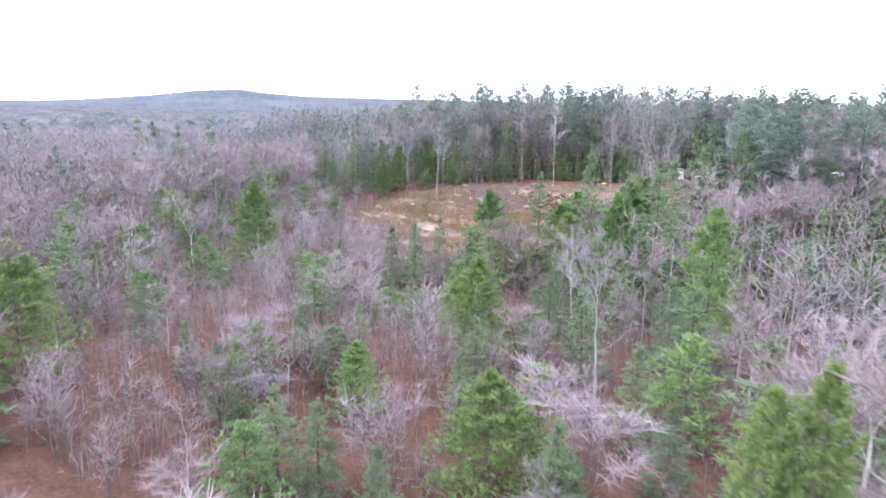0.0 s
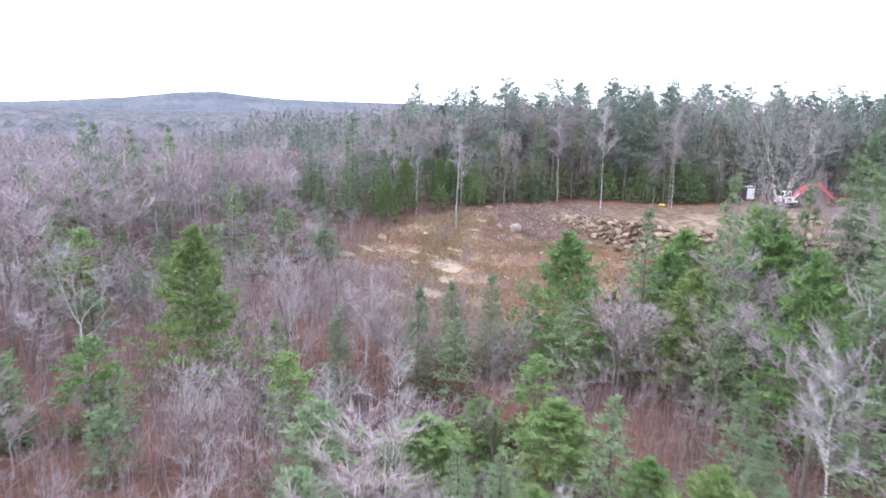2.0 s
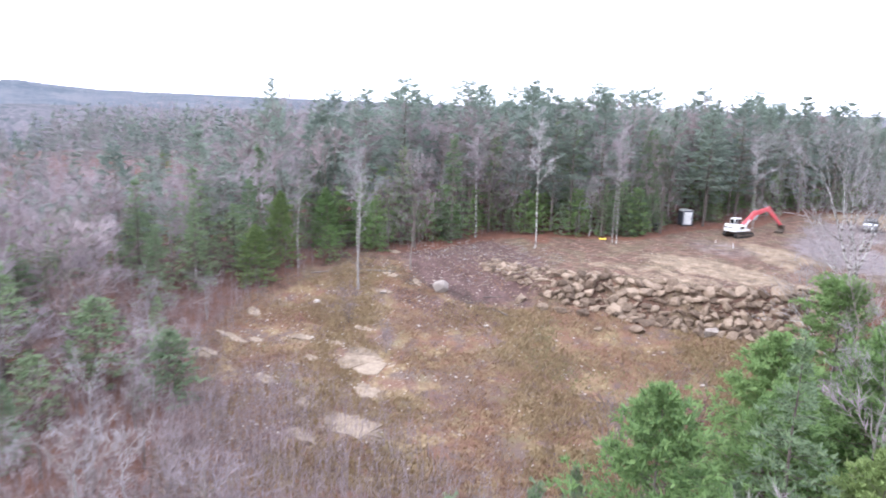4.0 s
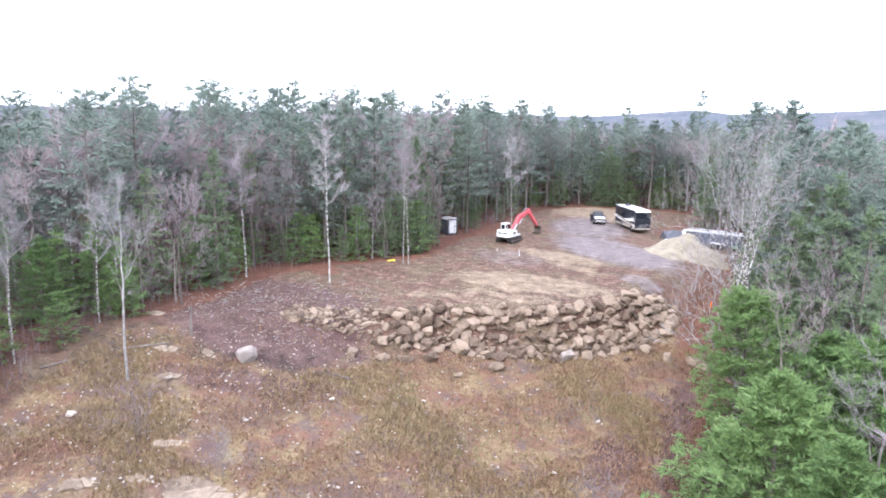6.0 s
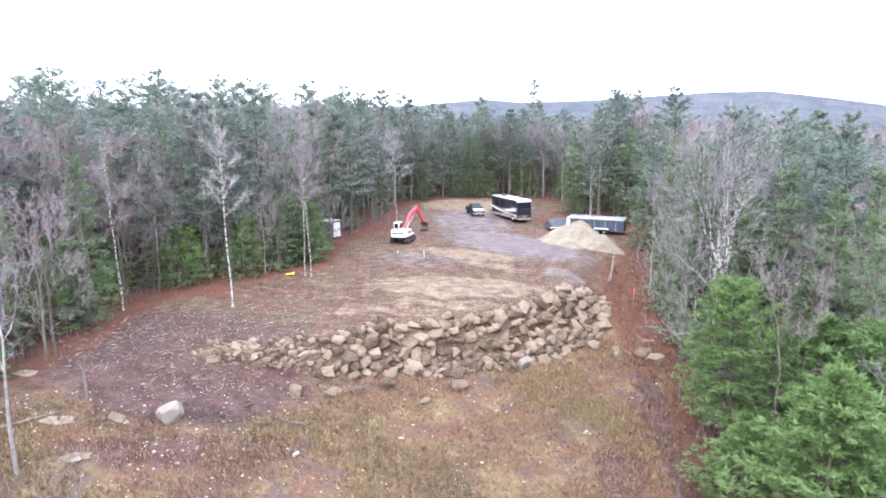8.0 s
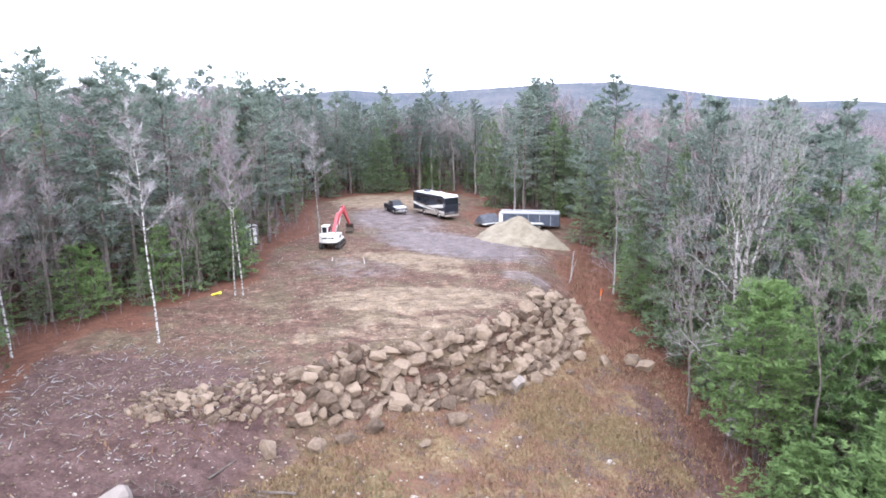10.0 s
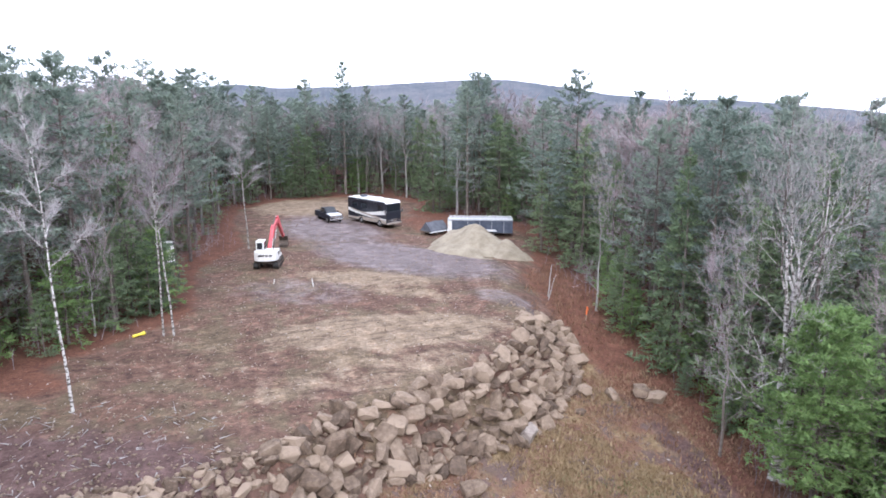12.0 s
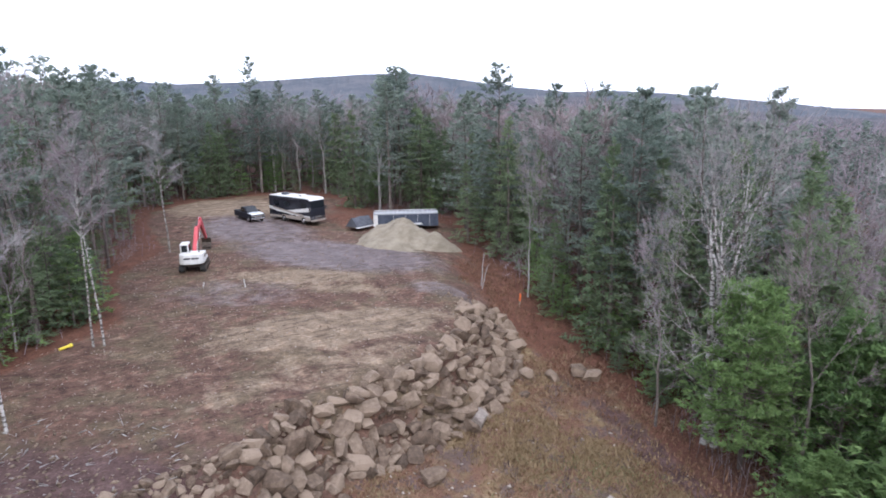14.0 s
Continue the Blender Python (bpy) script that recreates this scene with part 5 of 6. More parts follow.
FIELD = ((-40, 14), (-49, 6))
grass("straw_grass", "tufts of straw-coloured dry grass", STRAW, 46000, FIELD, 0.3, 51, lambda x, y, d, rim, p, g: (d < -2.4) & (rim > 0.5) & off_slope(x, y) & (p + g.normal(0, 0.4, len(x)) > 0.25))
grass("rusty_weeds", "patches of low rust-brown weeds", RUST, 34000, FIELD, 0.24, 52, lambda x, y, d, rim, p, g: (d < -2.2) & (rim > -1.5) & off_slope(x, y) & (p + g.normal(0, 0.4, len(x)) > 0.5))
grass("green_grass", "low green grass in the field", GREEN_GRASS, 15000, FIELD, 0.24, 53, lambda x, y, d, rim, p, g: (d < -3) & (rim > 2) & off_slope(x, y) & (np.hypot((x + 3) / 10, (y + 11) / 6.5) < 1.1) & (p + g.normal(0, 0.5, len(x)) > 0.2))
grass("wall_grass", "dry weeds among the boulders", RUST, 1500, ((-28, 14), (-9, 22)), 0.35, 54, lambda x, y, d, rim, p, g: (d < 0) & (d > -3.2) & (rim > 0))
grass("bank_weeds", "rusty ferns and weeds along the trees", RUST, 2200, ((5, 20), (-40, 34)), 0.4, 55, lambda x, y, d, rim, p, g: (d < -1) & (rim > -4) & (rim < 4.5))


# ---- fallen wood ----
def debris(name, label, x, y, rx, ry, count, seed, mat, length=(0.8, 2.6)):
    g = np.random.default_rng(seed)
    a, r = g.uniform(0, 6.28, count), np.sqrt(g.random(count))
    px, py = x + np.cos(a) * r * rx, y + np.sin(a) * r * ry
    A = np.stack([px, py, land(px, py) + g.uniform(0.02, 0.22, count)], 1)
    L, t = g.uniform(*length, count), g.uniform(0, 6.28, count)
    B = A + np.stack([np.cos(t) * L, np.sin(t) * L, g.normal(0.05, 0.25, count) * L], 1)
    V, F = spikes(A, B, g.uniform(0.015, 0.05, count))
    tagged(new(name, quick_mesh(name, V, F, mat)), label, "brush pile", kind="stuff")


debris("brush_heap", "heap of dark cut branches beside the pale boulder", -22.4, -11.6, 4.2, 1.1, 130, 61, BARK, (0.25, 1.2))
debris("brush_heap", "heap of dark cut branches on the dirt slope", -28.5, -13.4, 5.0, 1.2, 120, 62, BARK, (0.25, 1.2))
debris("slash", "grey sticks left at the edge of the trees", -37.0, -16.0, 3.5, 4.0, 120, 63, BARK, (0.8, 2.4))
debris("slope_sticks", "pale broken sticks strewn over the turned soil", -28.0, -2.0, 10.0, 8.0, 420, 64, PALE_BARK, (0.25, 0.9))


def log(x, y, length, r, turn, mat, label, tilt=0.0, z=0.0, name="log"):
    geo = Geo()
    pts = [Vector((t * length, 0.04 * math.sin(t * 5), t * length * math.tan(radians(tilt)))) for t in (-0.5, -0.2, 0.15, 0.5)]
    geo.tube(pts, [r, r * 0.95, r * 0.85, r * 0.7], 8)
    n = len(geo.v)
    geo.f += [tuple(range(7, -1, -1)), tuple(range(n - 8, n))]
    ob = new(name, geo.mesh(name, mat))
    ob.matrix_basis = pose(x, y, land_at(x, y) + r * 0.8 + z, 0, 0, turn)
    return tagged(ob, label, "log")


log(-33.5, -15.2, 5.0, 0.11, 40, BARK, "grey-brown fallen trunk lying on the bank")
log(-36.5, -19.5, 4.0, 0.07, 70, BARK, "thin fallen trunk at the wood's edge")
log(-17.8, -11.2, 2.6, 0.1, -20, BARK, "dark branch lying in the grass")
log(-20.5, -9.3, 2.2, 0.07, 50, BARK, "grey branch beside the stone slope")


def snag(x, y, height, r, lean, mat, label, name="snag"):
    geo = Geo()
    pts = [Vector((math.sin(radians(lean)) * height * t + 0.05 * math.sin(9 * t), 0.03 * math.cos(7 * t), height * t - 0.2 * (t == 0))) for t in (0, 0.3, 0.6, 0.85, 1)]
    geo.tube(pts, [r, r * 0.85, r * 0.7, r * 0.5, r * 0.12], 6)
    for t, a, L in ((0.5, 40, 0.5), (0.7, 190, 0.4), (0.85, 300, 0.3)):
        p = on_line(pts, t)
        geo.spike(p, p + Vector((math.cos(radians(a)) * L, math.sin(radians(a)) * L, L * 0.8)), r * 0.35)
    ob = new(name, geo.mesh(name, mat))
    ob.matrix_basis = pose(x, y, land_at(x, y))
    return tagged(ob, label, "dead tree")


snag(-30.9, -12.0, 3.0, 0.12, 2, BARK, "dark broken trunk standing on the dirt slope")
snag(12.3, 18.4, 3.2, 0.07, 5, PALE_BARK, "pale dead sapling beside the pad")
snag(11.7, 17.4, 2.4, 0.06, 18, PALE_BARK, "leaning pale stick beside the pad")


# ---- sand heap ----
def sand_heap():
    mat, nt, bsdf = node_mat("damp_sand", 0.95)
    f = maths(nt, "ADD", maths(nt, "MULTIPLY", noise_node(nt, 0.9, 6.0), 0.6), maths(nt, "MULTIPLY", noise_node(nt, 9.0, 6.0, 0.7), 0.4))
    nt.links.new(ramp(nt, f, [(0.35, (0.17, 0.14, 0.105)), (0.52, (0.255, 0.217, 0.163)), (0.68, (0.32, 0.28, 0.22))]), bsdf.inputs["Base Color"])
    bump(nt, bsdf, noise_node(nt, 4.0, 8.0, 0.7), 0.7, 0.1)
    xs, ys = np.arange(5, 20.6, 0.3), np.arange(26, 47, 0.3)
    X, Y = np.meshgrid(xs, ys)
    wob = 0.35 * np.sin(X * 1.1 + Y * 0.5) + 0.25 * np.sin(X * 0.6 - Y * 1.3 + 2)
    main = 3.0 - 0.6 * np.sqrt(((X - 12.7) / 1.02) ** 2 + ((Y - 36.6) / 1.25) ** 2 + 0.35) + 0.35 * wob
    lobe = 1.5 - 0.5 * np.hypot(X - 15.0, (Y - 32.6) / 1.1) + 0.25 * wob
    apron = 0.75 - 0.2 * np.hypot((X - 12.5) / 1.0, (Y - 35.0) / 1.3) + 0.1 * wob
    grain = np.random.default_rng(17)
    lumps = sum(a * np.sin(X * np.cos(t) * f + Y * np.sin(t) * f + p) for a, f, t, p in zip((0.1, 0.09, 0.07, 0.06, 0.05), (1.7, 2.3, 3.1, 4.2, 5.3), grain.uniform(0, 3.1, 5), grain.uniform(0, 6.2, 5)))
    H = np.maximum.reduce([main, lobe, apron]) + lumps + grain.normal(0, 0.035, X.shape)
    Z = land(X, Y) + np.maximum(H, -0.3)
    co = np.stack([X, Y, Z], -1).reshape(-1, 3)
    h, w = X.shape
    idx = np.arange(w * h).reshape(h, w)
    quads = np.stack([idx[:-1, :-1], idx[:-1, 1:], idx[1:, 1:], idx[1:, :-1]], -1).reshape(-1, 4)
    hid = (H[:-1, :-1] < -0.25) & (H[1:, 1:] < -0.25)
    me = quick_mesh("sand_mound", co, quads[~hid.ravel()], mat)
    me.polygons.foreach_set("use_smooth", [True] * len(me.polygons))
    return tagged(new("sand_mound", me), "tall cone of pale yellow sand on the pad", "sand pile")


sand_heap()

# ---- vehicle materials ----
WHITE = plain("worn_white_paint", (0.58, 0.57, 0.55), (0.72, 0.71, 0.69), 3.0, 0.45, coat=0.2, bumps=0.03)
RED = plain("faded_red_paint", (0.5, 0.062, 0.075), (0.62, 0.12, 0.13), 3.0, 0.5, coat=0.2, bumps=0.03)
BLACK = plain("black_paint", (0.01, 0.011, 0.018), (0.02, 0.021, 0.03), 2.0, 0.6, coat=0.0, bumps=0.0)
SILVER = plain("pale_silver_paint", (0.58, 0.59, 0.61), (0.72, 0.73, 0.75), 2.0, 0.35, coat=0.5, bumps=0.0)
RUBBER = plain("dark_rubber", (0.015, 0.015, 0.015), (0.045, 0.042, 0.04), 5.0, 0.85)
STEEL = plain("muddy_steel", (0.06, 0.05, 0.045), (0.16, 0.125, 0.1), 4.0, 0.6, 0.4)
CHROME = plain("bright_metal", (0.5, 0.5, 0.5), (0.66, 0.66, 0.66), 4.0, 0.25, 0.9, bumps=0.0)
CHARCOAL = plain("charcoal_paint", (0.014, 0.015, 0.022), (0.028, 0.03, 0.04), 2.0, 0.35, coat=0.4, bumps=0.0)
TAUPE = plain("taupe_paint", (0.27, 0.23, 0.2), (0.36, 0.31, 0.27), 2.0, 0.4, coat=0.3, bumps=0.0)
BLUE_GREY = plain("blue_grey_sheet_metal", (0.05, 0.06, 0.088), (0.092, 0.108, 0.145), 1.5, 0.5, 0.2, bumps=0.05)
DARK_TARP = plain("dark_grey_tarp", (0.06, 0.065, 0.08), (0.12, 0.125, 0.145), 2.0, 0.7)
GALVANISED = plain("dull_galvanised_sheet", (0.3, 0.31, 0.33), (0.42, 0.43, 0.45), 1.5, 0.5, 0.3, bumps=0.05)
ORANGE = plain("orange_ribbon", (0.75, 0.16, 0.05), (0.85, 0.22, 0.07), 8.0, 0.6, bumps=0.0)
YELLOW = plain("yellow_plastic", (0.72, 0.55, 0.05), (0.82, 0.66, 0.1), 4.0, 0.5, bumps=0.0)
TIMBER = plain("weathered_timber", (0.3, 0.24, 0.18), (0.46, 0.38, 0.29), 8.0, 0.85)


def glass_material():
    mat, nt, bsdf = node_mat("tinted_glass", 0.08)
    bsdf.inputs["Base Color"].default_value = (0.015, 0.018, 0.022, 1)
    bsdf.inputs["Specular IOR Level"].default_value = 0.5
    return mat


GLASS = glass_material()


def box(x0, x1, y0, y1, z0, z1):
    return Geo().box(x0, x1, y0, y1, z0, z1)


def outline(points, y0, y1):
    """A side view of points (x, z), drawn out from y0 to y1."""
    geo, n = Geo(), len(points)
    geo.add([Vector((x, y0, z)) for x, z in points] + [Vector((x, y1, z)) for x, z in points],
            [tuple(range(n))] + [tuple(range(2 * n - 1, n - 1, -1))] + [(i, n + i, n + (i + 1) % n, (i + 1) % n) for i in range(n)])
    return geo


def disc(x, y, z, r, width, n=18, axis="y"):
    geo = Geo()
    prof = [(0.0, -width / 2), (r * 0.9, -width / 2), (r, -width * 0.36), (r, width * 0.36), (r * 0.9, width / 2), (0.0, width / 2)]
    for i in range(n):
        a = 2 * math.pi * i / n
        geo.v += [Vector((x + q * math.cos(a), y + w, z + q * math.sin(a))) for q, w in prof]
    m = len(prof)
    for i in range(n):
        j = (i + 1) % n
        geo.f += [(i * m + k, i * m + k + 1, j * m + k + 1, j * m + k) for k in range(m - 1)]
    return geo


def wheel(parent, x, y, z, r, width):
    w = part("wheel", disc(x, y, z, r * 0.62, width * 0.9, 16), RUBBER, parent)
    part("tyre", disc(x, y, z, r, width * 0.94, 20), RUBBER, w)
    part("rim", disc(x, y + math.copysign(width * 0.06, y), z, r * 0.56, width, 16), CHROME, w, "bright metal rim")
    return w


def at_ground(name, label, category, x, y, turn, z=None):
    root = tagged(new(name), label, category)
    root.matrix_basis = pose(x, y, land_at(x, y) if z is None else z, 0, 0, turn)
    return root


def rod(a, b, y, r):
    geo = Geo()
    geo.tube([Vector((a[0], y, a[1])), Vector((b[0], y, b[1]))], [r, r], 8)
    return geo


# ---- excavator ----
def excavator(x, y, turn):
    ex = at_ground("excavator", "white tracked excavator with a red boom, parked", "excavator", x, y, turn)
    for side in (-1, 1):
        yc = side * 1.1
        ring = [(-1.65, 0.02), (1.65, 0.02), (1.98, 0.16), (2.1, 0.42), (1.98, 0.68), (1.65, 0.84), (-1.65, 0.84), (-1.98, 0.68), (-2.1, 0.42), (-1.98, 0.16)]
        tr = part("track", outline(ring, yc - 0.28, yc + 0.28), RUBBER, ex, "muddy steel crawler track", bevel=0.03)
        for k in range(17):
            cx = -1.75 + k * 3.5 / 16
            for low in (0.83, -0.02):
                part("grouser", box(cx - 0.04, cx + 0.04, yc - 0.31, yc + 0.31, low, low + 0.05), STEEL, tr)
        part("track_frame", box(-1.5, 1.5, yc - 0.32, yc + 0.32, 0.3, 0.58), STEEL, tr, bevel=0.02)
        for k in (-1.6, 1.6):
            part("sprocket", disc(k, yc, 0.42, 0.33, 0.66, 14), STEEL, tr)
    part("undercarriage", box(-0.9, 0.9, -0.9, 0.9, 0.4, 0.9), STEEL, ex, bevel=0.03)
    part("slew_ring", disc(0, 0, 0, 0.7, 0.2, 20), STEEL, ex).matrix_basis = pose(0, 0, 0.95, 90, 0, 0)
    arc = [(1.3, -1.3), (1.3, 1.3), (-1.4, 1.35), (-2.1, 1.2), (-2.45, 0.75), (-2.55, 0.0), (-2.45, -0.75), (-2.1, -1.2), (-1.4, -1.35)]
    deck, n = Geo(), len(arc)
    deck.add([Vector((a, b, 1.05)) for a, b in arc] + [Vector((a, b, 1.32)) for a, b in arc], [tuple(range(n - 1, -1, -1)), tuple(range(n, 2 * n))] + [(i, (i + 1) % n, n + (i + 1) % n, n + i) for i in range(n)])
    part("deck", deck, WHITE, ex, bevel=0.03)
    tail = [p for p in arc if p[0] < -1.3]
    cw, n = Geo(), len(tail)
    cw.add([Vector((a, b, 1.322)) for a, b in tail] + [Vector((a * 0.97, b * 0.97, 2.1)) for a, b in tail], [tuple(range(n - 1, -1, -1)), tuple(range(n, 2 * n))] + [(i, (i + 1) % n, n + (i + 1) % n, n + i) for i in range(n)])
    weight = part("counterweight", cw, WHITE, ex, "rounded white counterweight", bevel=0.05)
    for k, (b0, b1) in enumerate(((-0.85, -0.5), (-0.4, -0.1), (0.0, 0.7))):
        bar = part("marking", box(-0.02, 0.02, b0, b1, 1.6, 1.78), BLACK, weight, "dark painted marking")
        bar.matrix_basis = pose(-2.5 + 0.09 * abs((b0 + b1) / 2) ** 2, 0, 0, 0, 0, 0)
    hood = part("engine_hood", box(-1.38, 0.3, -1.28, 0.35, 1.325, 2.0), WHITE, ex, bevel=0.06)
    part("vent", box(-1.1, -0.3, -1.3, -1.27, 1.5, 1.85), STEEL, hood)
    part("exhaust", rod((-0.8, 1.95), (-0.8, 2.5), -0.7, 0.06), STEEL, hood)
    cab = part("cab", outline([(-0.55, 1.325), (1.2, 1.325), (1.28, 1.9), (1.0, 2.95), (-0.5, 2.98), (-0.55, 2.9)], 0.42, 1.3), WHITE, ex, bevel=0.05)
    part("windscreen", outline([(1.225, 1.6), (1.29, 1.9), (1.06, 2.8), (1.02, 2.8), (1.2, 1.9), (1.18, 1.6)], 0.52, 1.2), GLASS, cab)
    for y0, y1 in ((1.29, 1.312), (0.408, 0.43)):
        part("side_window", outline([(0.2, 2.0), (1.1, 2.0), (0.93, 2.8), (0.2, 2.8)], y0, y1), GLASS, cab)
        part("side_window", box(-0.42, 0.1, y0, y1, 2.0, 2.8), GLASS, cab)
    part("rear_window", box(-0.565, -0.54, 0.55, 1.17, 2.05, 2.8), GLASS, cab)
    boom = part("boom", outline([(0.55, 1.4), (1.0, 1.35), (2.9, 3.35), (5.15, 4.1), (5.25, 4.45), (5.0, 4.55), (2.6, 4.05), (0.5, 1.8)], -0.2, 0.2), RED, ex, "faded red boom", bevel=0.04)
    part("boom_foot", box(0.35, 1.25, -0.32, 0.32, 1.325, 1.75), WHITE, ex, bevel=0.04)
    part("boom_guard", outline([(0.6, 1.5), (1.0, 1.45), (2.0, 2.55), (1.75, 2.85)], -0.215, 0.215), WHITE, boom, "white lower boom section")
    for yy in (-0.32, 0.32):
        c = part("boom_cylinder", rod((1.2, 1.5), (2.2, 2.55), yy, 0.09), STEEL, boom)
        part("piston", rod((2.2, 2.55), (3.0, 3.4), yy, 0.05), CHROME, c)
    stick = part("stick", outline([(4.7, 4.75), (5.2, 4.75), (7.85, 1.55), (7.6, 1.35), (4.85, 4.0)], -0.16, 0.16), RED, ex, "red dipper stick", bevel=0.03)
    c = part("stick_cylinder", rod((2.9, 4.2), (4.0, 4.75), 0, 0.09), STEEL, stick)
    part("piston", rod((4.0, 4.75), (4.8, 4.78), 0, 0.05), CHROME, c)
    part("bucket_cylinder", rod((5.4, 4.35), (7.3, 2.35), 0, 0.08), STEEL, stick)
    bucket = part("bucket", outline([(7.55, 1.5), (7.95, 1.55), (8.3, 1.15), (8.3, 0.55), (7.95, 0.15), (7.35, 0.1), (7.2, 0.35), (7.75, 0.5), (7.95, 0.85), (7.7, 1.2)], -0.55, 0.55), STEEL, ex, "dark earth-stained bucket", bevel=0.02)
    for k in range(5):
        yy = -0.46 + k * 0.23
        part("tooth", outline([(7.36, 0.1), (7.2, 0.3), (6.98, 0.12)], yy - 0.05, yy + 0.05), STEEL, bucket)
    for arm in (boom, stick):
        arm.matrix_basis = Matrix.Translation((-0.24, 0, 0)) @ Matrix.Diagonal((1.38, 1.0, 1.0, 1.0))
    bucket.matrix_basis = Matrix.Translation((2.65, 0, 0))
    ex.matrix_basis = ex.matrix_basis @ Matrix.Diagonal((0.88, 0.88, 0.88, 1.0))
    return ex


excavator(-11.3, 34.0, 72.0)


# ---- pickup ----
def pickup(x, y, turn):
    tr = at_ground("pickup_truck", "black pickup truck with a pale silver bonnet", "truck", x, y, turn)
    part("body", outline([(-2.75, 0.55), (-2.75, 1.22), (-0.95, 1.22), (-0.95, 1.16), (1.25, 1.16), (2.5, 1.1), (2.72, 0.95), (2.75, 0.5), (2.2, 0.42), (-2.3, 0.42)], -0.98, 0.98), BLACK, tr, bevel=0.06)
    cab = part("cab", outline([(-1.0, 1.16), (-0.85, 1.82), (0.35, 1.86), (1.2, 1.16)], -0.82, 0.82), BLACK, tr, bevel=0.07)
    part("windscreen", outline([(0.5, 1.8), (1.22, 1.2), (1.26, 1.22), (0.53, 1.83)], -0.72, 0.72), GLASS, cab)
    part("rear_window", outline([(-1.02, 1.25), (-0.9, 1.75), (-0.93, 1.76), (-1.05, 1.25)], -0.7, 0.7), GLASS, cab)
    for s in (-1, 1):
        part("side_window", outline([(-0.8, 1.25), (-0.72, 1.74), (-0.05, 1.76), (-0.05, 1.25)], s * 0.81, s * 0.835), GLASS, cab)
        part("side_window", outline([(0.05, 1.25), (0.05, 1.76), (0.3, 1.77), (0.92, 1.25)], s * 0.81, s * 0.835), GLASS, cab)
        part("mirror", box(0.85, 1.0, s * 0.98 - 0.1, s * 0.98 + 0.1, 1.2, 1.42), BLACK, cab)
        part("headlight", box(2.62, 2.77, s * 0.72 - 0.2, s * 0.72 + 0.2, 0.82, 0.98), CHROME, tr, "clear headlight")
        part("tail_light", box(-2.77, -2.7, s * 0.85 - 0.1, s * 0.85 + 0.1, 0.8, 1.1), RED, tr)
    part("bonnet", outline([(1.28, 1.17), (1.3, 1.22), (2.45, 1.16), (2.62, 1.04), (2.55, 1.02)], -0.86, 0.86), SILVER, tr, "pale silver bonnet", bevel=0.02)
    part("grille", box(2.7, 2.78, -0.5, 0.5, 0.7, 0.98), CHROME, tr, "bright metal grille")
    part("bumper", box(2.68, 2.85, -0.95, 0.95, 0.42, 0.64), CHROME, tr, "bright metal bumper", bevel=0.03)
    part("rear_bumper", box(-2.86, -2.7, -0.95, 0.95, 0.45, 0.62), CHROME, tr, bevel=0.03)
    part("bed_floor", box(-2.6, -1.1, -0.8, 0.8, 1.222, 1.24), RUBBER, tr)
    for xx in (-1.75, 1.85):
        for s in (-1, 1):
            wheel(tr, xx, s * 0.86, 0.4, 0.4, 0.27)
    return tr


pickup(0.1, 57.6, -80)


# ---- motorhome ----
def swoosh(x0, x1, zs, y, mat, parent, label):
    """A painted sweep along a side: pairs of lower and upper edge, a little proud of the wall."""
    geo, n = Geo(), 28
    s = math.copysign(1, y)
    for i in range(n):
        t = i / (n - 1)
        lo, hi = zs(t)
        xx = x0 + (x1 - x0) * t
        geo.v += [Vector((xx, y, lo)), Vector((xx, y, hi)), Vector((xx, y + s * 0.006, lo)), Vector((xx, y + s * 0.006, hi))]
    for i in range(n - 1):
        a, b = 4 * i, 4 * i + 4
        geo.f += [(a + 2, b + 2, b + 3, a + 3), (a + 1, a + 3, b + 3, b + 1), (a, b, b + 2, a + 2)]
    part("stripe", geo, mat, parent, label)


